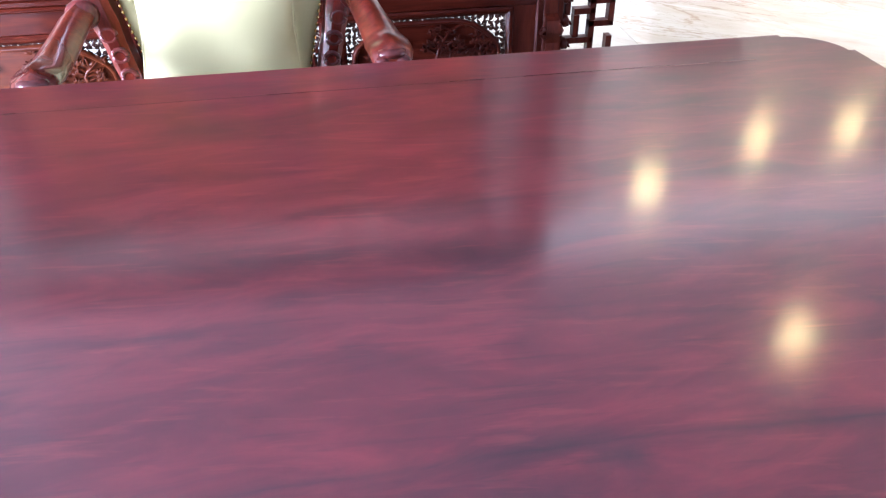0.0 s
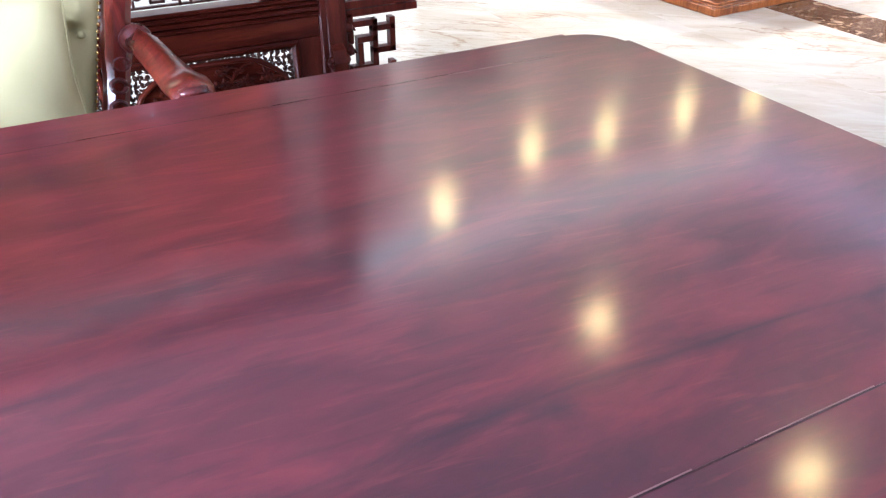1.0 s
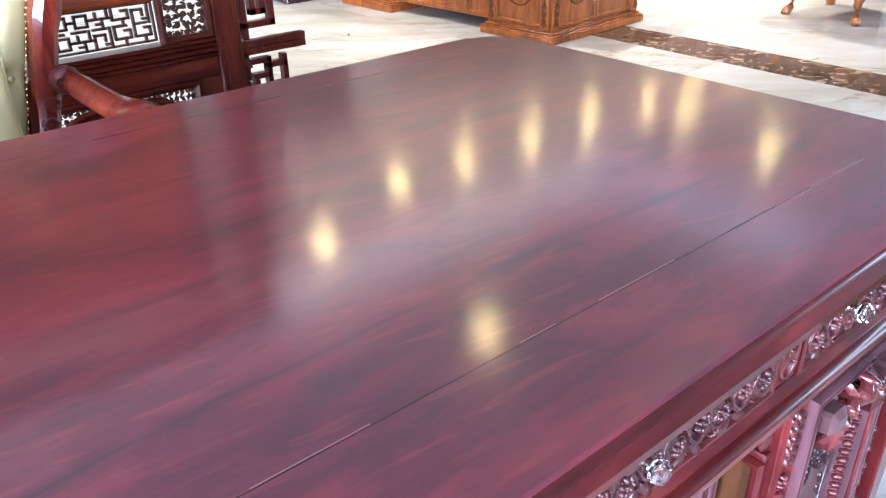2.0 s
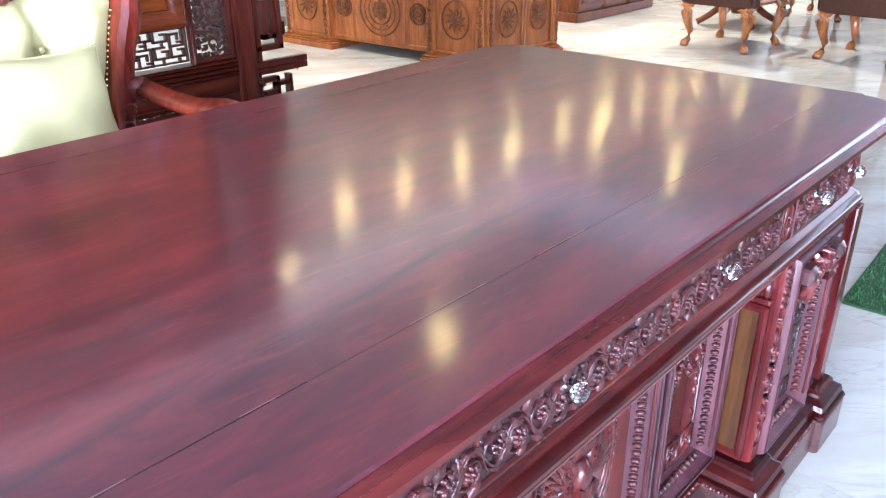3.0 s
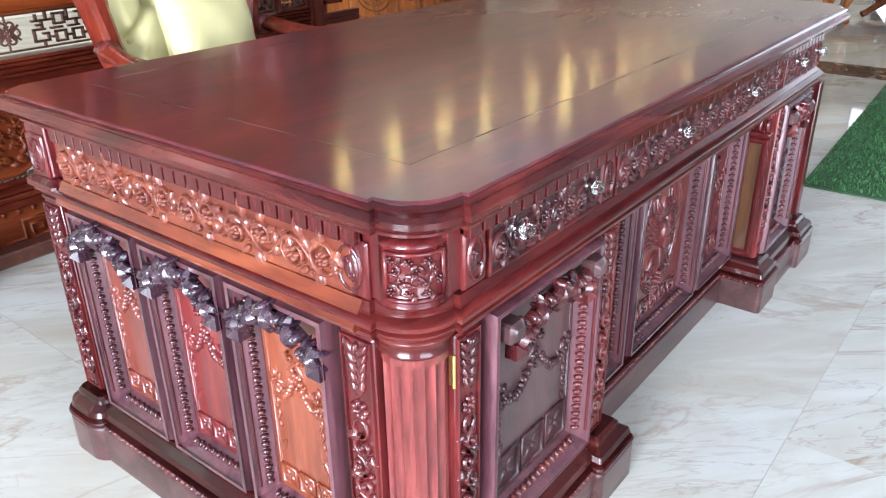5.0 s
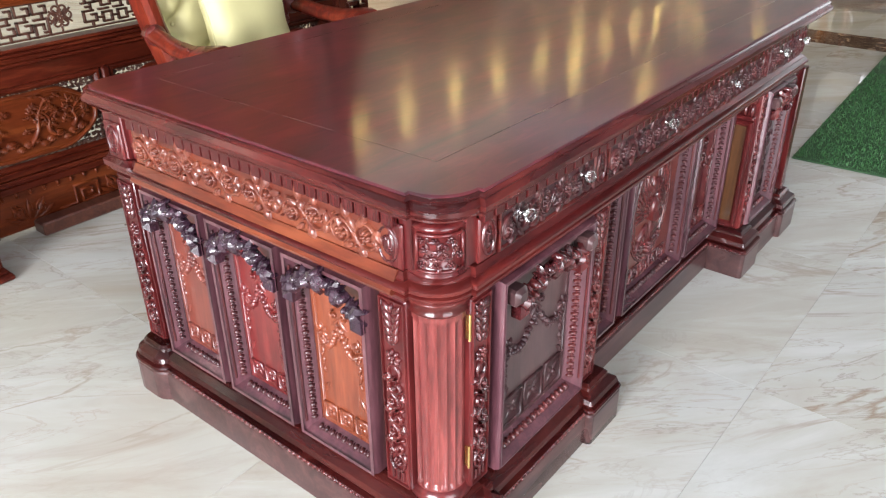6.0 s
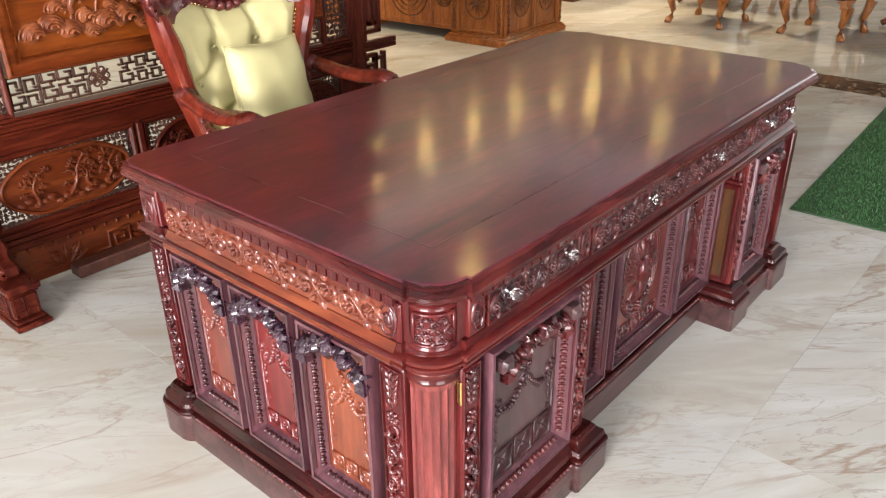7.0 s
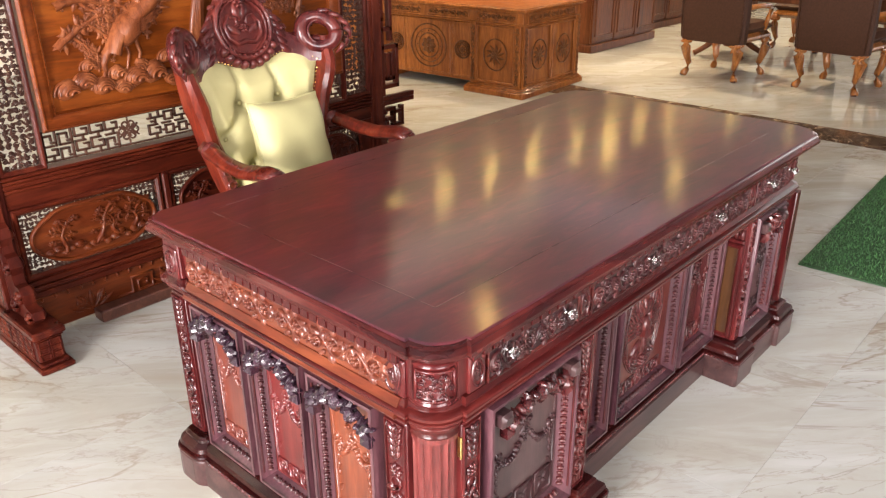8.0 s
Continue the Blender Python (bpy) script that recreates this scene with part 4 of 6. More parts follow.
# the two pedestal doors on the long side
for xa, xb, fc in ((-.815, -.482, DOORW), (.570, .800, DOORW)):
    xm, w = (xa + xb) / 2, xb - xa
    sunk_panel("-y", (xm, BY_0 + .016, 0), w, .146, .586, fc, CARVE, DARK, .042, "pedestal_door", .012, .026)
    garland(facing("-y", (xm, BY_0 - .020, 0)), -w / 2 + .060, w / 2 - .055, .548, .030, .022, 21, CARVE)
    s = Shape(facing("-y", (xm, BY_0, 0)))
    s.slab(-w / 2 + .01, w / 2 - .01, .552, .588, .010, .003, -.02)
    s.slab(-w / 2 + .020, -w / 2 + .058, .528, .562, .042, .008)
    s.slab(w / 2 - .058, w / 2 - .020, .528, .562, .042, .008)
    part("door_head", s, DOORW, desk)
scroll_strip("-y", (-.860, BY_0, 0), .056, .150, .582)
scroll_strip("-y", (NA - .043, BY_0, 0), .060, .142, .588)
scroll_strip("-y", (NB + .022, BY_0, 0), .040, .142, .588)
scroll_strip("-y", (BX_1 - .118, BY_0, 0), .044, .150, .582)
part("pilaster_edge", Shape().box(NA - .008, NA + .006, BY_0 - .004, BY_0 + .03, .14, .588, .003), MIDX, desk)

# brass hinges beside the near column
for z in (.50, .205):
    s = Shape()
    s.box(-.8895, -.8875, BY_0 - .004, BY_0 + .004, z, z + .050, .0005)
    s.lathe([(.0028, z - .002), (.0028, z + .052)], 8, -.8885, BY_0 - .005)
    part("hinge", s, BRASS, desk, "small brass hinge")

# the knee space: an oval relief between two slim raised panels
block("knee_ground", NA + .002, NB - .002, KY - .005, KY + .001, .140, .584, OCHRE, desk, .001, "ochre wood ground")
for xa, xb, face in ((NA + .012, -.185, CARVE), (-.150, .228, PANEL_B), (.252, .508, CARVE)):
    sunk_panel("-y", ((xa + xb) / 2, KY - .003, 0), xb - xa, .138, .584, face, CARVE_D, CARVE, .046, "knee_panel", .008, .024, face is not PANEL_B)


def oval_relief_panel(xc):
    """A ringed oval with two spread fans of long leaves, over a row of flower tiles."""
    base = facing("-y", (xc, KY - .003, 0))
    s = Shape(base @ Matrix.Translation((0, 0, .006)), True)
    s.ring(0, .385, .098, .150, .006, .008, 36)
    s.ring(0, .385, .112, .165, .003, .005, 36)
    for k in range(44):      # beads between the two rings
        a = 2 * math.pi * k / 44
        s.bead(.105 * math.cos(a), .385 + .1575 * math.sin(a), .0042, .0042, .009, 0, 6)
    for sd in (-1, 1):      # two spread fans of long leaves
        for L, n, h in ((.098, 9, .010), (.072, 8, .016), (.046, 6, .022)):
            for k in range(n):
                s.leaf(sd * .020, .385, L, .017, math.pi / 2 - sd * (.35 + 1.75 * k / (n - 1)), h, sd * .5, 6)
        for k in range(5):
            s.leaf(sd * .012, .335, .062, .015, -math.pi / 2 + sd * (.15 + .22 * k), .014, -sd * .4, 5)
        s.curl(sd * .055, .275, .020, math.pi / 2, -sd * 1.3, .005, .012)
        s.leaf(sd * .01, .268, .065, .020, math.pi / 2 - sd * 1.7, .014, sd * .6, 5)
    s.bead(0, .382, .026, .036, .026, 0, 14)
    for k in range(-2, 3):
        s.rib([(k * .009, .352), (k * .009, .376)], .003, .003, .030)
        s.leaf(k * .006, .415, .055, .018, math.pi / 2 - k * .38, .018, -k * .2, 5)
    for k in range(7):
        s.rosette(-.045 + .015 * k, .485 + .010 * math.sin(k * math.pi / 6) * 2, .0075, 5, .010)
    s.rosette(0, .262, .020, 7, .016)
    kp = part("oval_relief", s, CARVE, desk, "carved oval with spread leaves")
    for i in range(5):
        carved_tile(base @ Matrix.Translation((-.104 + i * .052, .200, .006)), .024, .022, CARVE, kp)


oval_relief_panel(.039)

# inner cheek of the far pedestal: ochre panel, gadroon head
s = Shape(facing("-x", (NB, (BY_0 + KY) / 2, 0)))
s.rim(-.046, .046, .15, .50, .018, .014)
ch = part("cheek_panel", s, MID, desk)
part("cheek_field", Shape(facing("-x", (NB, (BY_0 + KY) / 2, 0))).slab(-.030, .030, .165, .485, .005, .002), OCHRE, ch, "ochre wood panel")
s = Shape(facing("-x", (NB, (BY_0 + KY) / 2, 0)), True)
for i in range(5):
    s.bead(-.038 + i * .019, .535, .0085, .022, .016, 0, 8)
part("gadroon", s, CARVE, ch)
s = Shape(facing("-x", (NB, (BY_0 + KY) / 2, 0)))
s.slab(-.048, .048, .505, .516, .014, .003).slab(-.048, .048, .556, .588, .018, .006)
part("cheek_cornice", s, MID, ch)

# ---- carved standing screen behind the chair ----
SY = 1.60
screen = thing("carved_screen", -.12, SY, 0, "tall carved rosewood floor screen with pierced lattice", "screen")
SW, SH = .97, 2.05      # half width, height
FRONT = -.03             # the front face, from the screen's middle plane


def bars(s, runs, w, depth):
    """Thin square lattice bars along straight runs (u0, v0, u1, v1)."""
    for u0, v0, u1, v1 in runs:
        s.box(min(u0, u1) - w / 2, max(u0, u1) + w / 2, min(v0, v1) - w / 2, max(v0, v1) + w / 2, -depth, 0, .001)


def brick_key(u0, u1, v0, v1, keep):
    """Interlocking square hooks: each cell of a loose grid gets a closed box, a hook or a step, joined to its neighbour."""
    rnd = random.Random(round(1000 * v0))
    h = (v1 - v0) / 2
    n = max(4, round((u1 - u0) / .060))
    p = (u1 - u0) / n
    runs = []
    for j in range(2):
        for i in range(n):
            a, b, c, d = u0 + p * i, u0 + p * (i + 1), v0 + h * j, v0 + h * (j + 1)
            if not (keep(a) and keep(b)):
                continue
            m, e, q = (a + b) / 2, c + h * .5, p * .22
            kind = rnd.choice("abcd")
            if kind == "a":
                runs += [(a + q, c + h * .22, b - q, c + h * .22), (a + q, d - h * .22, b - q, d - h * .22), (a + q, c + h * .22, a + q, d - h * .22), (b - q, c + h * .22, b - q, d - h * .22), (b - q, e, b, e), (a, e, a + q, e)]
            elif kind == "b":
                runs += [(a, c, a, d - h * .3), (a, d - h * .3, m, d - h * .3), (m, e - h * .1, m, d - h * .3), (b - q, c, b - q, d), (m, c + h * .2, b - q, c + h * .2)]
            elif kind == "c":
                runs += [(m, c, m, e), (a, e, b, e), (b - q, e, b - q, d), (a + q, c + h * .25, m, c + h * .25), (a + q, e, a + q, d - h * .2)]
            else:
                runs += [(a, d, a, e - h * .15), (a, e - h * .15, b - q, e - h * .15), (b - q, e - h * .15, b - q, d - h * .25), (m, d - h * .25, b - q, d - h * .25), (m, c, m, e - h * .15)]
    runs += [(u, v0 + h, u + p * .6, v0 + h) for u in (u0 + p * i for i in range(n)) if keep(u) and keep(u + p * .6)]
    return runs


def pierced_strip(name, u0, u1, v0, v1, knots):
    base = facing("-y", (0, FRONT + .012, 0))
    s = Shape(base)
    cw2 = .030

    def keep(u):
        return all(abs(u - k) > cw2 for k in knots)
    bars(s, brick_key(u0, u1, v0, v1, keep), .0074, .014)
    bars(s, [(u0, v0, u1, v0), (u0, v1, u1, v1), (u0, v0, u0, v1), (u1, v0, u1, v1)], .006, .014)
    rings = []
    h = (v1 - v0) / 2
    for k in knots:
        um, vm = k, (v0 + v1) / 2
        r = Shape(base @ Matrix.Translation((0, 0, -.008)), True)
        rings.append(r)
        q = h * .42      # an endless knot: crossed bars closed by loops
        for d in (-1, 0, 1):
            r.rib([(um - q + d * q * .66, vm - q), (um + q + d * q * .66, vm + q)], .0038, .0038, .007)
            r.rib([(um - q + d * q * .66, vm + q), (um + q + d * q * .66, vm - q)], .0038, .0038, .008)
        for du, dv in ((-1.2, 0), (1.2, 0), (-.55, 1), (.55, 1), (-.55, -1), (.55, -1)):
            r.ring(um + du * q, vm + dv * q * .95, q * .52, q * .52, .0036, .007, 14)
        r.rib([(um, vm - h), (um, vm - h * .6)], .004).rib([(um, vm + h), (um, vm + h * .6)], .004)
        r.rib([(um - cw2, vm), (um - q * 1.4, vm)], .004).rib([(um + q * 1.4, vm), (um + cw2, vm)], .004)
    p = part(name, s, LATT, screen, "dark pierced key-pattern lattice")
    for r in rings:
        part("lattice_knot", r, LATT, p)
    return p


def openwork(name, u0, u1, v0, v1, seed, step=.030, parent=None):
    """Dense pierced scrolls with small gaps."""
    rnd = random.Random(seed)
    s = Shape(facing("-y", (0, FRONT + .006, 0)), True)
    nu, nv = max(1, round((u1 - u0) / step)), max(1, round((v1 - v0) / step))
    for i in range(nu):
        for j in range(nv):
            u, v = u0 + (i + .5) * (u1 - u0) / nu, v0 + (j + .5) * (v1 - v0) / nv
            s.curl(u, v, step * .50, rnd.uniform(0, 6.28), rnd.choice((-1, 1)) * 1.2, step * .15, step * .20, 10)
            s.leaf(u, v, step * .85, step * .44, rnd.uniform(0, 6.28), step * .2, rnd.uniform(-1, 1), 3)
            s.rib([(u - step * .5, v + rnd.uniform(-.3, .3) * step), (u + step * .5, v + rnd.uniform(-.3, .3) * step)], step * .07)
    return part(name, s, LATT, parent or screen)


# posts and rails
for sd in (-1, 1):
    xa, xb = sorted((sd * SW, sd * (SW - .085)))
    s = Shape().box(xa, xb, -.045, .045, .16, SH, .008)
    s.box(xa + .02, xb - .02, -.052, -.044, .16, SH, .004)
    part("post", s, SCRZ, screen)
rail = [(.590, .602, -.050), (.602, .622, -.044), (.622, .634, -.052), (.634, .648, -.042)]
part("waist_rail", Shape().box(-SW + .085, SW - .085, -.036, .03, .526, .590, .003), SCR, screen)
for za, zb, y in rail:
    part("rail_moulding", Shape().box(-SW + .085, SW - .085, y, .03, za, zb, .005), SCR, screen)
s = Shape().box(-SW + .085, SW - .085, -.042, .03, .166, .195, .004).box(-SW + .085, SW - .085, -.050, .03, .195, .215, .006).box(-SW + .085, SW - .085, -.040, .03, .215, .243, .006)
part("lower_rail", s, SCR, screen)
part("top_rail", Shape().box(-SW + .085, SW - .085, -.045, .045, SH - .12, SH, .008), SCR, screen)

# side strips of openwork, framed
for sd in (-1, 1):
    u0, u1 = sorted((sd * (SW - .105), sd * (SW - .235)))
    openwork("openwork_strip", u0, u1, .665, SH - .14, 30 + sd, .025)
    s = Shape(facing("-y", (0, FRONT, 0)))
    s.rim(u0 - .018, u1 + .018, .650, SH - .12, .018, .012, -.02)
    part("strip_moulding", s, SCRZ, screen)
# lattice strips below and above the big panel
PU = SW - .262
pierced_strip("lattice_strip", -PU, PU, .664, .776, (-.38, 0, .38))
pierced_strip("lattice_strip", -PU, PU, SH - .26, SH - .14, (-.42, .42))

# the big carved panel
s = Shape(facing("-y", (0, FRONT, 0)))
s.rim(-PU, PU, .782, SH - .27, .055, .022, -.03)
pf = part("picture_frame", s, SCR_F, screen, "broad red-brown frame moulding")
s = Shape(facing("-y", (0, FRONT, 0)))
s.rim(-PU + .052, PU - .052, .834, SH - .322, .008, .012, -.03)
s.rim(-PU + .008, PU - .008, .790, SH - .278, .007, .027, -.02)
part("picture_bead", s, SCR_F, pf)
part("picture_board", Shape().box(-PU + .04, PU - .04, FRONT + .006, FRONT + .026, .82, SH - .31, .002), SCR_O, screen, "golden brown board")
rnd = random.Random(11)
s = Shape(facing("-y", (0, FRONT + .008, 0)), True)
# shell-like rocks along the bottom
def rock(u, v, r, lean):
    s.bead(u, v, r * .95, r * .72, r * .55, lean, 10)
    for j in range(4):
        q = r * (1 - .23 * j)
        pts = [(u + lean * r * .2 * j + q * math.cos(a), v - r * .35 + q * .95 * math.sin(a)) for a in (.25 + lean * .4 + .38 * i for i in range(8))]
        s.rib(pts, r * .13, r * .10, r * .30, r * (.10 + .16 * j))


for k in range(17):
    u = -.59 + k * .070
    rock(u + rnd.uniform(-.01, .01), .915 + .022 * math.sin(k * 1.7), rnd.uniform(.040, .056), rnd.uniform(-.8, .8))
for k in range(10):
    rock(-.50 + k * .105, .966 + .024 * math.cos(k * 2.3), rnd.uniform(.028, .044), rnd.uniform(-1, 1))
# branches with blossom
def bough(u, v, ang, length, thick, depth):
    pts = [(u, v)]
    a = ang
    for _ in range(6):
        a += rnd.uniform(-.35, .35)
        u, v = u + length / 6 * math.cos(a), v + length / 6 * math.sin(a)
        pts.append((u, v))
    s.rib(pts, thick, thick * .5, thick * 1.3, .004)
    for p in pts[1:]:
        for _ in range(5):
            s.leaf(p[0], p[1], rnd.uniform(1.5, 2.5) * thick + .010, thick * .7 + .006, rnd.uniform(0, 6.28), thick + .004, rnd.uniform(-.8, .8), 4)
        if rnd.random() < .6:
            s.rosette(p[0] + rnd.uniform(-.02, .02), p[1] + rnd.uniform(-.02, .02), .008 + thick * .7, 5, .006 + thick * .7)
    if depth:
        for p in (pts[2], pts[4], pts[6]):
            bough(p[0], p[1], a + rnd.choice((-1, 1)) * rnd.uniform(.6, 1.1), length * .5, thick * .6, depth - 1)


bough(-.60, 1.06, .75, .22, .016, 2)
bough(-.58, 1.20, .15, .26, .017, 2)
bough(-.52, 1.42, .3, .40, .016, 1)
bough(-.10, 1.50, .2, .40, .014, 1)
bough(.20, 1.12, .9, .34, .015, 2)
bough(.48, 1.02, 1.5, .46, .014, 2)
# full blossoms with broad leaves
for u, v, r in ((.27, 1.30, .055), (.40, 1.24, .040), (.33, 1.19, .035), (-.42, 1.55, .05), (.10, 1.58, .05)):
    for k in range(7):
        s.leaf(u, v, r * 1.9, r * .8, k * .9 + u, r * .3, .4, 5)
    s.rosette(u, v, r, 7, r * .55)
    s.rosette(u, v, r * .6, 6, r * .75)
# a standing crane: body, neck bent to the ground, layered wing and tail, and long trailing tail plumes of a second one
s.rib([(-.40, 1.02), (-.385, 1.06), (-.345, 1.11), (-.295, 1.15), (-.245, 1.19), (-.205, 1.225)], .030, .040, .052)
s.bead(-.330, 1.105, .085, .052, .062, .82, 14)
s.rib([(-.395, 1.05), (-.425, 1.02), (-.440, .985), (-.435, .960)], .020, .010, .030)
s.leaf(-.436, .965, .045, .012, -1.9, .020, 0, 4)
for L, n, a0, sp, h, w in ((.230, 9, .92, .050, .050, .024), (.165, 9, .78, .075, .062, .022), (.105, 8, .66, .10, .072, .020), (.060, 7, .60, .13, .078, .016)):
    for k in range(n):
        s.leaf(-.340 + .004 * k, 1.085 + .006 * k, L * (1 - .03 * k), w, a0 + (k - n / 2) * sp, h, .12, 6)
for k in range(9):      # pinions standing off the back edge
    s.leaf(-.215 + .012 * k, 1.175 + .022 * k, .075, .014, -.25 + .05 * k, .036, .2, 4)
for u in (-.345, -.300):
    s.rib([(u, 1.065), (u + .012, 1.01), (u - .004, .955)], .008, .006, .012)
    for a in (-2.6, -1.57, -.5):
        s.leaf(u - .004, .958, .030, .008, a, .012, 0, 3)
for k in range(6):
    s.leaf(.07 - .012 * k, 1.44 - .03 * k, .52 - .03 * k, .030, -1.98 + .035 * k, .030 + .003 * k, .22, 10)
for k in range(8):
    s.leaf(.05, 1.40, .19, .026, .4 + k * .19, .036, .2, 6)
s.rib([(-.02, 1.26), (.02, 1.34), (.06, 1.42), (.12, 1.48)], .034, .026, .048)
part("panel_carving", s, SCR_C, screen, "high-relief carving of boughs, rocks and fronds")

# three low units with a carved medallion each
for k, (uc, w) in enumerate(((-.588, .556), (0, .50), (.555, .50))):
    u0, u1 = uc - w / 2, uc + w / 2
    s = Shape(facing("-y", (0, FRONT, 0)))
    s.rim(u0 - .012, u1 + .012, .243, .526, .022, .014, -.03)
    lu = part("low_unit", s, SCR, screen)
    openwork("pierced_ground", u0 + .01, u1 - .01, .265, .506, 50 + k, .018, lu)
    n = 40
    pts = []
    for i in range(n):
        a = 2 * math.pi * i / n
        ru = w * .43 + .005 * math.cos(4 * a)
        rv = .110 + .004 * math.cos(6 * a)
        c, q = math.cos(a), math.sin(a)
        pts.append((uc + ru * math.copysign(abs(c) ** .85, c), .386 + rv * math.copysign(abs(q) ** .85, q)))
    s = Shape(facing("-y", (0, FRONT, 0)))
    s.loft([[(u, v, -.012) for u, v in pts], [(u, v, .006) for u, v in pts]])
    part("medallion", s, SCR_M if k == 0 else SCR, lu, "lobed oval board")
    s = Shape(facing("-y", (0, FRONT - .006, 0)), True)
    s.rib(pts + pts[:1], .008, .008, .012)
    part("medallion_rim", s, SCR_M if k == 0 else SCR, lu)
    s = Shape(facing("-y", (0, FRONT - .006, 0)), True)
    rnd = random.Random(70 + k)
    # crooked pines with cloud-like tufts of needles over heaped rocks
    for bu, bv, lean, hh in ((-.135, .320, .15, .115), (-.010, .315, .55, .150), (.080, .335, -.30, .095), (.150, .345, .35, .080)):
        trunk = [(uc + bu + lean * hh * t + .010 * math.sin(7 * t + bu * 40), bv + hh * t) for t in (i / 6 for i in range(7))]
        s.rib(trunk, .010, .005, .014)
        for p in trunk[2:]:
            for sd in (-1, 1):
                cu, cv = p[0] + sd * rnd.uniform(.015, .045), p[1] + rnd.uniform(-.006, .020)
                s.rib([p, ((p[0] + cu) / 2, (p[1] + cv) / 2 + .006), (cu, cv)], .004, .003, .008)
                for q in range(5):
                    s.leaf(cu, cv - .004, rnd.uniform(.014, .024), .009, .3 + q * .62, .013, rnd.uniform(-.4, .4), 4)
    for i in range(14):
        rock(uc - .185 + i * .028, .318 + .012 * math.sin(i * 2.1) + .012 * abs(i - 6.5) / 6.5, rnd.uniform(.015, .023), math.sin(i * 3.1))
    for bu, bv in ((.175, .430), (.150, .440), (-.170, .395)):
        for q in range(3):
            s.leaf(uc + bu, bv, .026, .010, .4 + q * 1.1, .010, .5, 4)
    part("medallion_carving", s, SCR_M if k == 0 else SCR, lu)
    if uc:
        xa, xb = sorted((math.copysign(w / 2 + abs(uc) - .004, uc), math.copysign(SW - .08, uc)))
        part("unit_stile", Shape().box(xa, xb, -.034, .03, .24, .53, .004), SCRZ, screen)
    if k:
        part("unit_divider", Shape().box(uc - .2775 - .014, uc - .2775 + .014, -.050, .0, .243, .530, .008), SCRZ, screen)

# apron with low relief, and the floor bar
part("apron", Shape().box(-SW + .085, SW - .085, -.024, .02, .018, .166, .004), SCR_M, screen)
bead_mesh = None
for k in range(34):
    if bead_mesh is None:
        ob = part("apron_bead", Shape(facing("-y", (0, -.024, 0)), True).bead(0, .153, .006, .012, .009, 0, 8), SCR_M, screen)
        bead_mesh = ob.data
    else:
        ob = new("apron_bead", bead_mesh)
        ob.parent = screen
    ob.location.x = -.84 + k * .05
for uc in (-.66, -.30, .06, .42):
    s = Shape(facing("-y", (0, -.024, 0)), True)
    for sd in (-1, 1):
        s.curl(uc + sd * .045, .085, .026, math.pi / 2, sd * 1.2, .006, .009)
        s.leaf(uc + sd * .01, .050, .085, .028, math.pi / 2 - sd * .9, .011, sd * .6, 6)
        s.leaf(uc + sd * .03, .050, .070, .022, math.pi / 2 - sd * 1.3, .010, sd * .5, 5)
    s.leaf(uc, .055, .075, .024, math.pi / 2, .013, 0, 6)
    # squared spiral of a raised key fret, with a rail on either side
    key = [(.105, .052), (.175, .052), (.175, .118), (.265, .118), (.265, .052), (.200, .052), (.200, .096), (.240, .096), (.240, .074), (.220, .074)]
    s.rib([(uc + u, v) for u, v in key], .0075, .0075, .009)
    s.rib([(uc + .265, .052), (uc + .300, .052)], .0075, .0075, .009)
    part("apron_scroll", s, SCR_M, screen)
part("floor_bar", Shape().box(-.66, .66, -.098, -.028, 0, .050, .006), FOOTW, screen, "worn dark floor bar")


# feet with stepped blocks, and the fretted side brackets
def foot(xc):
    s = Shape()
    for y0, y1, z0, z1, hw in ((-.315, .315, 0, .022, .060), (-.300, .300, .022, .034, .052), (-.275, .275, .034, .120, .046), (-.285, .285, .120, .132, .050), (-.295, .295, .132, .160, .058)):
        s.box(xc - hw, xc + hw, y0, y1, z0, z1, .006)
    f = part("foot", s, SCRZ, screen, "stepped dark foot block")
    for j in range(3):
        z = .038 + j * .027
        for i in range(2):
            part("fret_tile", Shape(facing("-y", (xc, -.275, 0))).rim(-.040 + i * .041, -.003 + i * .041, z, z + .024, .005, .004), SCRZ, f)
        for sd, d in ((-1, "-x"), (1, "+x")):
            for k in range(10):
                part("fret_tile", Shape(facing(d, (xc + sd * .046, 0, 0))).rim(-.25 + k * .050, -.206 + k * .050, z, z + .024, .005, .004), SCRZ, f)
    for sd in (-1, 1):      # upright cloud brackets front and back
        s = Shape()
        ring = []
        for hx in (-.020, .020):
            ring.append([(xc + hx, sd * y, z) for y, z in ((.045, .160), (.215, .160), (.235, .180), (.225, .208), (.196, .214), (.172, .222), (.176, .258), (.150, .282), (.118, .284), (.112, .318), (.126, .350), (.110, .386), (.082, .394), (.076, .420), (.088, .452), (.078, .488), (.045, .505))])
        s.loft(ring)
        part("cloud_bracket", s, SCRZ, f)
        for face, side in (("-x", -1), ("+x", 1)):
            for yy, zz, r in ((.200, .186, .024), (.140, .248, .028), (.092, .348, .026), (.066, .452, .019), (.085, .200, .030)):
                s = Shape(facing(face, (xc + side * .020, 0, 0)), True)
                s.curl(side * sd * yy, zz, r, 0, side * 1.3, .0075, .014)
                part("bracket_scroll", s, SCRZ, f)


for xc in (-SW + .042, SW - .042):
    foot(xc)


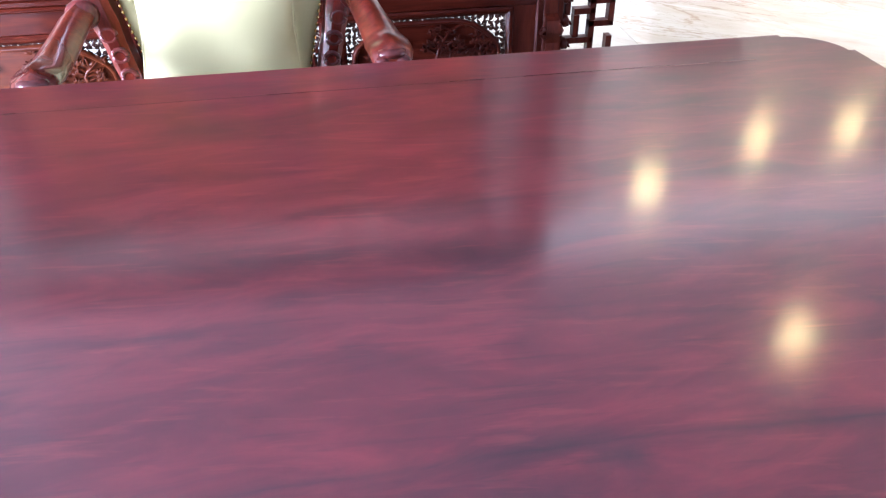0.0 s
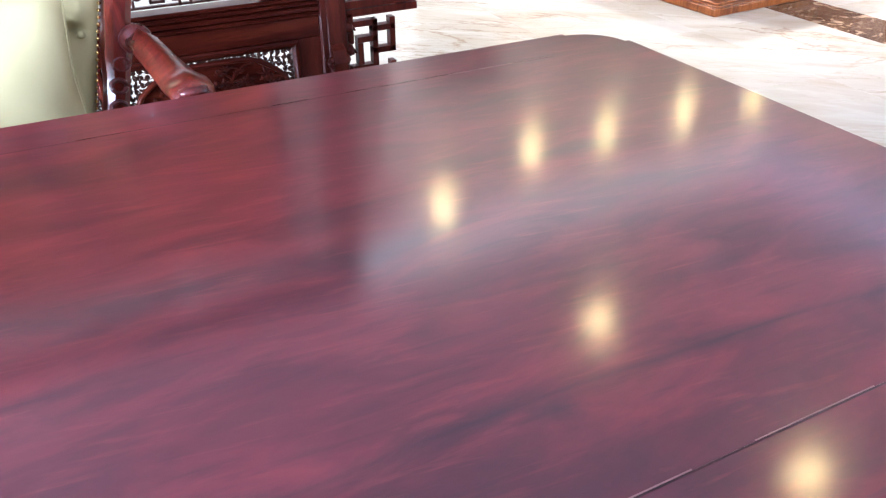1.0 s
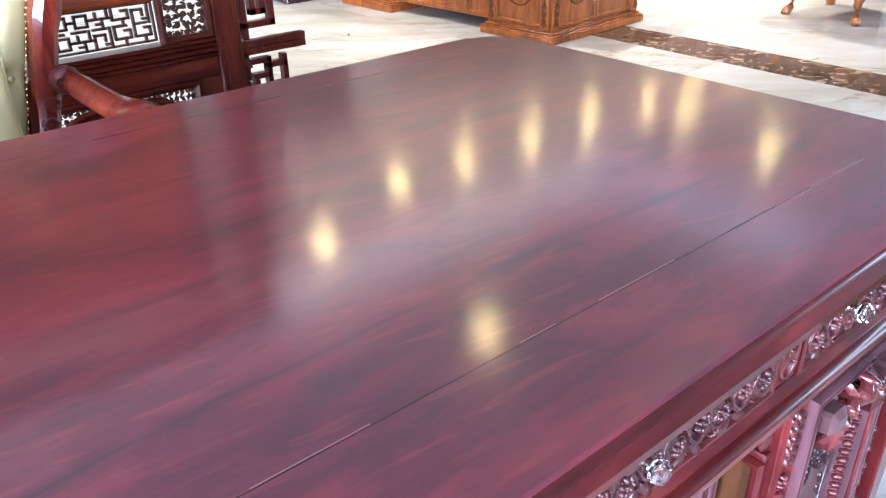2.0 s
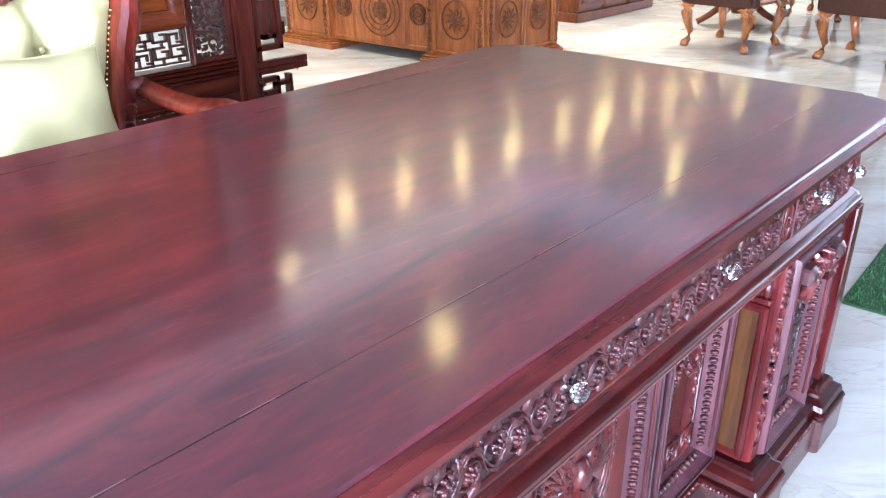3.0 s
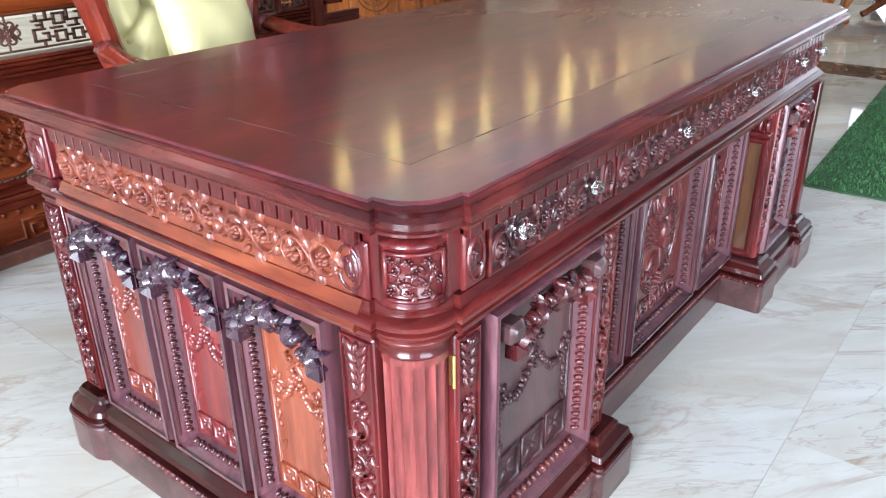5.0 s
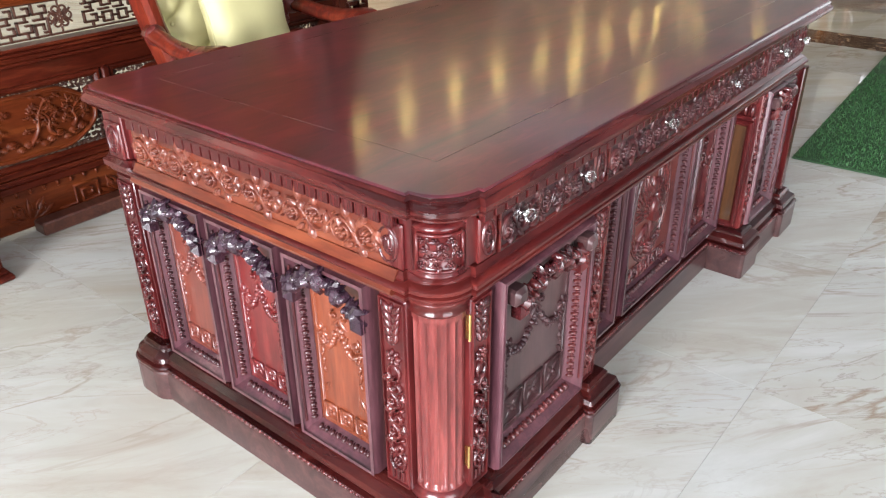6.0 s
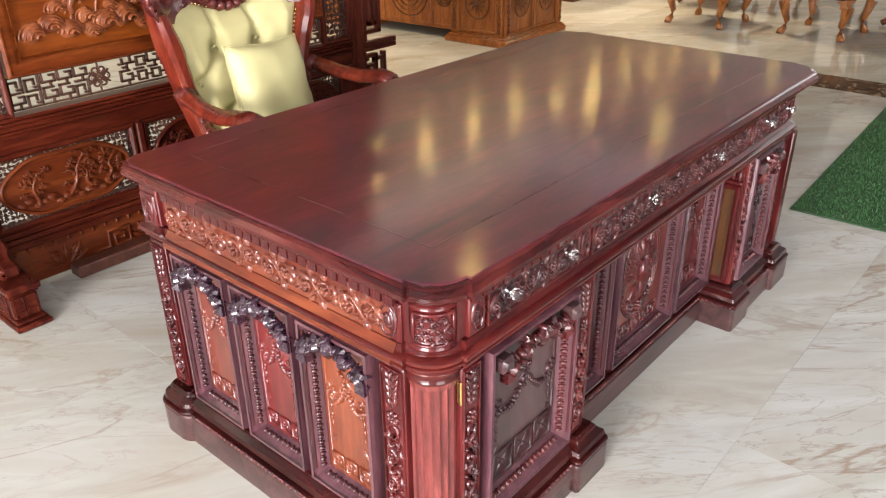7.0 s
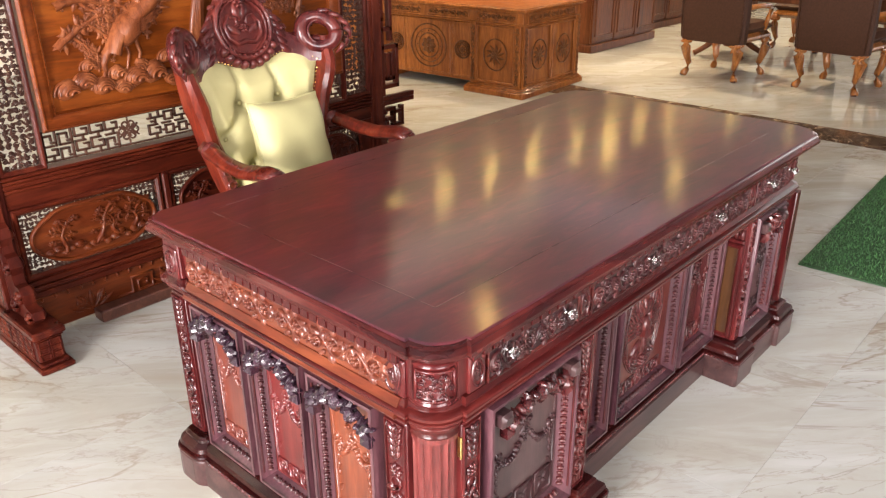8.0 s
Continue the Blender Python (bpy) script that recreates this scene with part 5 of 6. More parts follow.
def side_fret(sd):
    """Key-fret wings on the outer side of a post."""
    s = Shape(facing("-y", (0, FRONT + .012, 0)))

    def f(*runs, w=.020):
        bars(s, [(sd * (SW + a), b, sd * (SW + c), d) for a, b, c, d in runs], w, .030)
    f((0, .60, .235, .60), (0, .575, .235, .575), w=.022)
    f((.02, .49, .02, .565), (.02, .54, .10, .54), (.10, .47, .10, .54), (.05, .49, .10, .49), (.10, .52, .16, .52), (.16, .45, .16, .54), (.10, .45, .16, .45), (.02, .40, .10, .40), (.10, .35, .10, .45), (.05, .42, .05, .47), (.02, .33, .16, .33), (.16, .33, .16, .40), w=.018)
    f((.03, .625, .03, 1.00), (.13, .66, .13, .86), (.03, .66, .13, .66), (.03, .86, .13, .86), (.065, .70, .065, .82), (.065, .70, .10, .70), (.10, .70, .10, .82), (.03, .95, .09, .95), (.09, .90, .09, 1.10), (.03, 1.10, .09, 1.10), (.03, 1.00, .03, 1.86), (.13, 1.16, .13, 1.36), (.03, 1.16, .13, 1.16), (.03, 1.36, .13, 1.36), (.065, 1.20, .065, 1.32), (.065, 1.20, .10, 1.20), (.10, 1.20, .10, 1.32), (.03, 1.45, .09, 1.45), (.09, 1.40, .09, 1.60), (.03, 1.60, .09, 1.60), (.13, 1.66, .13, 1.82), (.03, 1.66, .13, 1.66), (.03, 1.82, .13, 1.82), w=.020)
    p = part("side_fret", s, SCRZ, screen, "key-fret side bracket")
    for v in (.33, .40, .47, .54):
        s = Shape(facing("-y", (0, FRONT + .006, 0)), True)
        s.bead(sd * (SW + .005), v, .018, .020, .026, 0, 8)
        s.curl(sd * (SW + .012), v - .01, .014, 0, 1.1, .005, .02, 8)
        part("fret_scroll", s, SCRZ, p)


side_fret(1)
side_fret(-1)

# ---- upholstered armchair behind the desk ----
chair = thing("armchair", -.085, 1.03, 0, "carved mahogany armchair, tufted pale yellow satin back", "chair", rz=3)
chair.scale = (1.06, 1, .972)
LEAN = .24      # how far the back tilts, metres per metre


def back_at(u, z, out=0.0):
    """A place on the leaning back: u across, z up, out towards the desk."""
    wing = .075 * (abs(u) / .30) ** 3 * min(1, max(0, (z - .55) / .4))      # the sides curve forward
    return (u, .17 + (z - .45) * LEAN - out - wing, z)


# tufted upholstery as a swelling grid
s = Shape(None, True)
NU, NV = 57, 49
tufts = [(-.092, .845), (.092, .845), (0, .73), (-.19, .725), (.19, .725), (-.10, .60), (.10, .60)]


def half_width(z):
    return .170 + .112 * min(1, max(0, (z - .50) / .45))


def top_edge(u):
    p = u / .25
    return .988 + .030 * math.exp(-((abs(p) - .62) / .26) ** 2) - .012 * math.exp(-(p / .3) ** 2) - .022 * abs(p) ** 9


def back_sheet(sheet, front):
    verts = []
    for j in range(NV):
        for i in range(NU):
            p = -1 + 2 * i / (NU - 1)
            t = j / (NV - 1)
            u0 = p * .25
            z = .46 + (top_edge(u0) - .46) * t
            u = p * half_width(z)
            e = min(1, (1 - abs(p)) * 5) * min(1, (1 - t) * 7 + .05)
            puff = .052 * max(0, e) ** .6 if front else -.03
            if front:
                for tu, tz in tufts:
                    d = math.hypot((u - tu), (z - tz))
                    puff -= .038 * math.exp(-(d / .035) ** 2)
                for tu in (-1, 1):      # seams that run up from the tufts
                    if z > .80:
                        line = tu * (.092 - .016 * (z - .845) / .15)
                        puff -= .028 * math.exp(-abs((u - line) / .013) ** 1.3) * min(1, (z - .80) / .08)
                for (a, b), (c, d2) in (((-.092, .845), (0, .73)), ((.092, .845), (0, .73)), ((-.092, .845), (-.19, .725)), ((.092, .845), (.19, .725)), ((0, .73), (-.10, .60)), ((0, .73), (.10, .60))):
                    q = ((u - a) * (c - a) + (z - b) * (d2 - b)) / ((c - a) ** 2 + (d2 - b) ** 2)
                    if 0 < q < 1:
                        d = math.hypot(u - a - q * (c - a), z - b - q * (d2 - b))
                        puff -= .020 * math.exp(-(d / .015) ** 2)
            verts.append(back_at(u, z, puff))
    sheet.add(verts, [(j * NU + i, j * NU + i + 1, (j + 1) * NU + i + 1, (j + 1) * NU + i) for j in range(NV - 1) for i in range(NU - 1)])


back_sheet(s, True)
backrest = part("backrest", s, FABRIC, chair, "tufted pale yellow satin")
s = Shape(None, True)
back_sheet(s, False)
part("back_cover", s, FABRIC, backrest)
for u, z in tufts:
    part("tuft_button", Shape(None, True).ball(*back_at(u, z, .018), .009, .006, .009, 8, 4), FABRIC, backrest)
stud_mesh = None


def stud(place):
    global stud_mesh
    if stud_mesh is None:
        ob = part("stud", Shape(None, True).ball(0, 0, 0, .005, .005, .005, 6, 3), BRASS, backrest, "small brass stud")
        stud_mesh = ob.data
    else:
        ob = new("stud", stud_mesh)
        ob.parent = backrest
    ob.location = place


for i in range(41):
    p = -1 + 2 * i / 40
    u = p * .25
    stud(back_at(p * half_width(top_edge(u)) * .985, top_edge(u) - .002, .022))
for i in range(30):
    for sd in (-1, 1):
        z = .48 + i * .0155
        stud(back_at(sd * (half_width(z) - .002), z, .014))

# side posts, a deep frame and the carved crest
for sd in (-1, 1):
    rings = []
    for i in range(15):
        t = i / 14
        z = .40 + t * .66
        u = sd * (.205 + .112 * min(1, max(0, (z - .5) / .45)) + .006 * math.sin(t * math.pi * 2.2))
        hw, fr, bk = .021 + .010 * t, .046 + .012 * t, .030
        if i in (6, 10):
            hw, fr = hw + .004, fr + .004
        if i > 11:      # drawn in under the ear
            hw, fr = hw - .004 * (i - 11), fr - .011 * (i - 11)
        x, y, z = back_at(u, z, 0)
        rings.append([(x - hw, y - fr + .014, z), (x - hw * .45, y - fr, z), (x + hw * .45, y - fr, z), (x + hw, y - fr + .014, z), (x + hw, y + bk, z), (x - hw, y + bk, z)])
    part("back_post", Shape().loft(rings), CHAIRW, chair)
    # open ring ear at the top corner
    ear = Shape(None, True)
    c = (sd * .302, 1.075)
    ear.pipe([back_at(c[0] + .054 * math.cos(a), c[1] + .060 * math.sin(a), .012) for a in (2 * math.pi * k / 32 for k in range(33))], .029, 12)
    ear.pipe([back_at(c[0] + .044 * math.cos(a), c[1] + .050 * math.sin(a), .038) for a in (2 * math.pi * k / 32 for k in range(33))], .005, 6)
    licks = []
    for k in range(6):      # leaves that lick round the outer side
        a = math.pi / 2 - sd * (.1 + .42 * k)
        x, y, z = back_at(c[0] + .078 * math.cos(a), c[1] + .084 * math.sin(a), .026)
        x2, y2, z2 = back_at(c[0] + .092 * math.cos(a - sd * .5), c[1] + .098 * math.sin(a - sd * .5), .020)
        licks.append(Shape(None, True).pipe([(x, y, z), ((x + x2) / 2 + .004 * sd, (y + y2) / 2 - .004, (z + z2) / 2 + .003), (x2, y2, z2)], [.012, .010, .003], 7))
    licks.append(Shape(None, True).pipe([back_at(c[0] - sd * .030 + .020 * math.cos(5 * t) * (1 - t * .5), c[1] + .030 - .055 * t + .012 * math.sin(5 * t), .012) for t in (k / 10 for k in range(11))], .008, 6))
    ear_ob = part("crest_ear", ear, CHAIRC, chair)
    for lick in licks:
        part("ear_leaf", lick, CHAIRC, ear_ob)

crest = Shape(None)
rows = []
for i in range(37):
    p = -1 + 2 * i / 36
    u = p * .300
    zb = top_edge(max(-.25, min(.25, u))) - .010
    zt = 1.062 + .205 * math.exp(-(abs(p) / .47) ** 2.6) + .010 * math.cos(p * 11) * (1 - abs(p))
    rows.append([back_at(u, zb, -.02), back_at(u, zb, .024), back_at(u, (zb + zt) / 2, .030), back_at(u, zt - .008, .022), back_at(u, zt, .006), back_at(u, zt - .006, -.02)])
crest.loft(rows)
cr = part("crest", crest, CHAIRC, chair, "dark carved crest rail")
tilt = Matrix(((1, 0, 0), (0, LEAN, -1), (0, 1, LEAN))).to_4x4()
tilt.translation = (0, .17 - .45 * LEAN - .027, 0)
s = Shape(tilt, True)
for k in range(9):      # a scalloped row of lobes under the cartouche
    a = math.pi * (1.14 + .72 * k / 8)
    s.bead(.122 * math.cos(a), 1.085 + .105 * math.sin(a), .018, .020, .030, 0, 10)
    s.bead(.092 * math.cos(a), 1.085 + .074 * math.sin(a), .010, .012, .022, 0, 8)
s.ring(0, 1.125, .118, .120, .011, .024, 36)
s.ring(0, 1.125, .100, .102, .005, .018, 36)
for sd in (-1, 1):
    s.rib([(0, 1.070), (sd * .040, 1.062), (sd * .072, 1.090), (sd * .078, 1.135), (sd * .052, 1.170), (sd * .022, 1.160), (sd * .020, 1.135), (sd * .040, 1.128)], .011, .006, .020)
    s.leaf(0, 1.150, .075, .034, math.pi / 2 - sd * .55, .026, sd * .6, 6)
    s.leaf(sd * .02, 1.10, .060, .030, math.pi / 2 - sd * 1.2, .022, sd * .7, 5)
    s.leaf(sd * .01, 1.225, .085, .034, math.pi / 2 - sd * 1.15, .026, -sd * .7, 6)
    for j in range(5):      # acanthus drop beside the cartouche
        s.leaf(sd * (.125 + .006 * j), 1.165 - .030 * j, .070, .030, -math.pi / 2 + sd * (.55 - .05 * j), .026, sd * .8, 6)
    s.leaf(sd * .150, 1.060, .090, .032, sd * .25 if sd > 0 else math.pi + .25, .020, -sd * .5, 6)
    s.curl(sd * .165, 1.095, .024, 0, sd * 1.2, .007, .018)
rnd = random.Random(4)
for sd in (-1, 1):
    for k in range(16):      # low foliage that covers the shoulders of the crest
        u = sd * (.135 + .150 * (k % 8) / 8)
        s.leaf(u, 1.030 + .030 * (k // 8) + .010 * rnd.random(), .040, .016, math.pi / 2 - sd * rnd.uniform(.2, 1.5), .016, sd * rnd.uniform(-.8, .8), 4)
    for k in range(9):
        a = math.pi / 2 - sd * (.25 + .30 * k)
        s.leaf(.128 * math.cos(a), 1.125 + .130 * math.sin(a), .034, .018, a - sd * .7, .020, -sd * .6, 4)
        s.bead(.109 * math.cos(a), 1.125 + .111 * math.sin(a), .005, .005, .024, 0, 6)
s.rosette(0, 1.215, .026, 6, .026)
s.rosette(0, 1.12, .020, 6, .022)
part("crest_carving", s, CHAIRC, cr)

# arms: flat broad rails that curl down at the front, on turned supports
for sd in (-1, 1):
    path = [(sd * .285, .20, .715), (sd * .300, .12, .708), (sd * .312, .02, .690), (sd * .318, -.08, .685), (sd * .318, -.16, .697), (sd * .316, -.215, .705), (sd * .314, -.245, .698), (sd * .313, -.258, .675)]
    wid = [.030, .033, .036, .040, .046, .043, .038, .030]
    rings = []
    for (x, y, z), w in zip(path, wid):
        rings.append([(x + w * math.cos(a), y, z + .024 * math.sin(a) + (.008 if abs(math.cos(a)) < .4 and math.sin(a) > 0 else 0)) for a in (2 * math.pi * k / 12 for k in range(12))])
    s = Shape(None, True).loft(rings)
    arm = part("armrest", s, CHAIRW, chair, "polished red armrest with a curled end")
    s = Shape(None, True)
    for dx in (-.018, .018):
        s.ball(sd * .314 + dx, -.248, .693, .018, .016, .018, 10, 6)
    s.ball(sd * .314, -.240, .712, .030, .022, .012, 10, 6)
    part("arm_knuckle", s, CHAIRC, arm)
    part("arm_joint", Shape(None, True).ball(sd * .290, .160, .712, .036, .030, .036, 12, 8), CHAIRC, arm)
    s = Shape(None, True).pipe([(sd * .306, -.19, .40), (sd * .300, -.20, .48), (sd * .318, -.18, .56), (sd * .312, -.17, .68)], [.026, .022, .028, .022], 10)
    part("arm_support", s, CHAIRC, chair)
    s = Shape(None, True)
    for k, (zz, uu) in enumerate(((.66, .25), (.61, .235), (.56, .225))):
        x, y, z = back_at(sd * uu, zz, .030)
        s.ball(x, y, z, .024, .018, .024, 8, 5)
        m = Matrix.Translation((x, y - .014, z))
        s.pipe([(x + .016 * math.cos(a), y - .018, z + .016 * math.sin(a)) for a in (k * .5 for k in range(13))], .006, 6)
    part("post_scroll", s, CHAIRC, chair)

# seat, frame, legs
s = Shape(None, True)
n = 14
verts = []
for j in range(n + 1):
    for i in range(n + 1):
        p, q = -1 + 2 * i / n, -1 + 2 * j / n
        puff = (1 - abs(p) ** 5) * (1 - abs(q) ** 5)
        verts.append((p * (.285 - .02 * (q + 1)), -.03 + q * .235, .42 + .075 * puff))
s.add(verts, [(j * (n + 1) + i, j * (n + 1) + i + 1, (j + 1) * (n + 1) + i + 1, (j + 1) * (n + 1) + i) for j in range(n) for i in range(n)])
part("seat", s, FABRIC, chair, "pale yellow satin seat")
part("seat_frame", Shape().box(-.30, .30, -.28, .22, .33, .425, .02), CHAIRW, chair)
for x, y in ((-.27, -.25), (.27, -.25), (-.25, .19), (.25, .19)):
    sg = 1 if x > 0 else -1
    fr = -1 if y < 0 else 1
    pts = [(x, y, .36), (x + sg * .018, y + fr * .018, .30), (x + sg * .010, y + fr * .010, .20), (x - sg * .004, y, .10), (x + sg * .004, y + fr * .004, .04), (x + sg * .016, y + fr * .018, .016)]
    part("leg", Shape(None, True).pipe(pts, [.036, .042, .028, .020, .018, .016], 10), CHAIRW, chair)

# cushion leaning on the back
cush = Shape(None, True)
n = 20


def cushion_side(sgn):
    verts = []
    for j in range(n + 1):
        for i in range(n + 1):
            p, q = -1 + 2 * i / n, -1 + 2 * j / n
            pull = 1 - .085 * (1 - abs(q) ** 1.5) * abs(p) ** 3
            pull2 = 1 - .085 * (1 - abs(p) ** 1.5) * abs(q) ** 3
            puff = .068 * ((1 - p ** 4) * (1 - q ** 4)) ** .55 + .004 * math.sin(5 * p + 3 * q) * (1 - abs(p)) + .003 * math.sin(9 * q - 2 * p) * (1 - abs(q))
            verts.append((p * .178 * pull, sgn * puff, q * .178 * pull2))
    return verts


grid = [(j * (n + 1) + i, j * (n + 1) + i + 1, (j + 1) * (n + 1) + i + 1, (j + 1) * (n + 1) + i) for j in range(n) for i in range(n)]
cush.add(cushion_side(-1), grid)
cush.add(cushion_side(1), [f[::-1] for f in grid])
cushion = thing("cushion", -.095, 1.080, .676, "plump pale yellow satin cushion leaning on the armchair", "cushion")
cushion.matrix_world = pose(-.095, 1.080, .676, -16, 3, 6)
part("cover", cush, CUSHION, cushion)
piping = Shape(None, True)
loop = []
for k in range(48):
    t = k / 12
    e, f = int(t), t - int(t)
    p, q = ((-1 + 2 * f, -1), (1, -1 + 2 * f), (1 - 2 * f, 1), (-1, 1 - 2 * f))[e]
    pull = 1 - .085 * (1 - abs(q) ** 1.5) * abs(p) ** 3
    pull2 = 1 - .085 * (1 - abs(p) ** 1.5) * abs(q) ** 3
    loop.append((p * .178 * pull, 0, q * .178 * pull2))
piping.pipe(loop + loop[:1], .0035, 6, 1, (0, 1, 0))
part("piping", piping, CUSHION, cushion)

# ---- a second carved desk further off ----
desk2 = thing("carved_desk", 3.83, 3.68, 0, "orange-brown teak desk with carved roundels", "desk", rz=3)
desk2.scale = (1, 1, .92)
DX0, DX1, DY0, DY1 = -.455, .455, -1.06, 1.06


def teak_box(name, x0, x1, y0, y1, z0, z1, mat=None, bevel=.005):
    return part(name, Shape().box(x0, x1, y0, y1, z0, z1, bevel), mat or TEAK, desk2)


for y0, y1 in ((DY0, DY0 + .54), (DY1 - .54, DY1)):
    teak_box("pedestal_body", DX0 + .01, DX1 - .01, y0 + .01, y1 - .01, .085, .66)
    s = Shape()
    for d, za, zb in ((.045, 0, .050), (.040, .050, .062), (.024, .062, .078), (.010, .078, .090)):
        s.box(DX0 - d, DX1 + d, y0 - d, y1 + d, za, zb, .006)
    part("plinth", s, TEAK, desk2)
teak_box("knee_wall", DX0 + .05, DX1 - .05, DY0 + .5, DY1 - .5, .08, .66)
teak_box("frieze_body", DX0, DX1, DY0, DY1, .655, .765)
s = Shape()
for d, za, zb in ((.012, .645, .662), (.020, .762, .775), (.040, .775, .797), (.032, .797, .803)):
    s.box(DX0 - d, DX1 + d, DY0 - d, DY1 + d, za, zb, .005)
part("top", s, TEAK, desk2, "moulded teak top")


def roundel(s, u, v, r):
    s.ring(u, v, r, r, .008, .012, 26)
    s.ring(u, v, r * .78, r * .78, .004, .009, 24)
    s.ring(u, v, r * .56, r * .56, .006, .012, 22)
    s.rosette(u, v, r * .42, 8, .012)
    for k in range(12):
        a = 2 * math.pi * k / 12
        s.bead(u + r * .68 * math.cos(a), v + r * .68 * math.sin(a), .008, .006, .008, a, 5)


def oval_relief(s, u, v, ru, rv):
    s.ring(u, v, ru, rv, .006, .010, 24)
    for k in range(10):
        a = 2 * math.pi * k / 10
        s.leaf(u, v, rv * .7, .026, a, .010, .6, 4)
    s.rosette(u, v, ru * .35, 6, .012)


def teak_face(direction, origin, panels, pilasters, friezes):
    for u0, u1, z0, z1, kind in panels:
        s = Shape(facing(direction, origin))
        s.rim(u0, u1, z0, z1, .016, .010)
        p = part("panel", s, TEAK, desk2)
        s = Shape(facing(direction, origin), True)
        um, zm = (u0 + u1) / 2, (z0 + z1) / 2
        if kind == "big":
            roundel(s, um, zm, min(u1 - u0, z1 - z0) * .40)
        elif kind == "half":
            roundel(s, um, zm, (u1 - u0) * .38)
        else:
            oval_relief(s, um, zm, (u1 - u0) * .30, (u1 - u0) * .36)
        part("panel_carving", s, TEAKC, p)
    for u in pilasters:
        s = Shape(facing(direction, origin))
        s.slab(u - .030, u + .030, .09, .65, .016, .005)
        p = part("pilaster", s, TEAK, desk2)
        s = Shape(facing(direction, origin) @ Matrix.Translation((u, .11, .016)), True)
        vine(s, .52, .044, 9, .004, .009, True)
        part("pilaster_carving", s, TEAKC, p)
    for u0, u1 in friezes:
        s = Shape(facing(direction, origin))
        s.rim(u0, u1, .672, .752, .010, .008)
        p = part("frieze_panel", s, TEAK, desk2)
        s = Shape(facing(direction, origin) @ Matrix.Translation((u0 + .02, .712, .0)), True)
        vine(s, u1 - u0 - .04, .052, max(3, round((u1 - u0) / .07)), .004, .009)
        part("frieze_carving", s, TEAKC, p)


# the long side that faces the room, u runs from the far end towards the near end
teak_face("-x", (DX0, 0, 0),
          [(.585, .985, .11, .63, "oval"), (-.985, -.585, .11, .63, "oval")],
          (1.015, .555, -.555, -1.015), [(.58, 1.0), (-.5, -.03), (.03, .5), (-1.0, -.58)])
teak_face("-x", (DX0 + .05, 0, 0), [(.285, .50, .11, .63, "half"), (-.265, .265, .11, .63, "big"), (-.50, -.285, .11, .63, "half")], (), [])
teak_face("-y", (0, DY0, 0), [(-.385, -.01, .11, .63, "oval"), (.01, .385, .11, .63, "oval")], (-.424, .424), [(-.385, .385)])

# ---- tall cabinets by the far wall ----


def cabinet(name, x, y, w, d, h, label, doors):
    c = thing(name, x, y, 0, label, "cabinet", "cabinets along the wall")
    part("plinth", Shape().box(-w / 2 - .02, w / 2 + .02, -d / 2 - .03, d / 2, 0, .09, .008), CAB, c)
    part("body", Shape().box(-w / 2, w / 2, -d / 2, d / 2, .09, h - .08, .004), CAB, c)
    s = Shape().box(-w / 2 - .03, w / 2 + .03, -d / 2 - .04, d / 2, h - .08, h - .04, .008).box(-w / 2 - .05, w / 2 + .05, -d / 2 - .06, d / 2, h - .04, h, .008)
    part("cornice", s, CAB, c)
    step = w / doors
    for i in range(doors):
        u0 = -w / 2 + i * step
        s = Shape(facing("-y", (0, -d / 2, 0))).slab(u0 + .012, u0 + step - .012, .12, h - .12, .018, .004)
        dr = part("door", s, CAB, c)
        s = Shape(facing("-y", (0, -d / 2 - .018, 0)))
        s.rim(u0 + .05, u0 + step - .05, .17, h * .40, .020, .012)
        s.rim(u0 + .05, u0 + step - .05, h * .44, h - .17, .020, .012)
        part("door_moulding", s, CAB, dr)
        s = Shape(facing("-y", (u0 + step - .04, -d / 2 - .018, h * .46)), True)
        s.bead(0, 0, .012, .012, .022)
        part("handle", s, BRASS, dr, "small brass knob")
        s = Shape(facing("-y", (0, -d / 2, 0))).slab(u0 - .012, u0 + .012, .10, h - .10, .026, .006)
        part("stile", s, CAB, c)
    return c


cabinet("tall_cabinet", 6.38, 3.62, 1.40, .55, 1.52, "dark red-brown panelled cabinet on a moulded plinth", 3)
cabinet("tall_cabinet", 8.35, 3.95, 1.7, .5, 2.0, "dark mahogany panelled cabinet against the far wall", 3)
cabinet("tall_cabinet", 10.3, 3.95, 1.7, .5, 2.0, "dark mahogany panelled cabinet against the far wall", 3)

for cx in (5.20, 6.66):
    cabinet("tall_cabinet", cx, 5.50, 1.40, .5, 2.5, "tall dark mahogany bookcase cabinet", 2)

# ---- leather dining chairs round a table ----


def cabriole(x, y, sx, sy, z):
    pts = [(x, y, z), (x + sx * .018, y + sy * .018, z - .05), (x + sx * .024, y + sy * .024, z - .10), (x + sx * .006, y + sy * .006, z - .19), (x - sx * .012, y - sy * .012, z - .26), (x - sx * .004, y - sy * .004, .055), (x + sx * .014, y + sy * .014, .022), (x + sx * .020, y + sy * .020, .004)]
    s = Shape(None, True).pipe(pts, [.038, .050, .048, .034, .026, .025, .034, .030], 10)
    return s


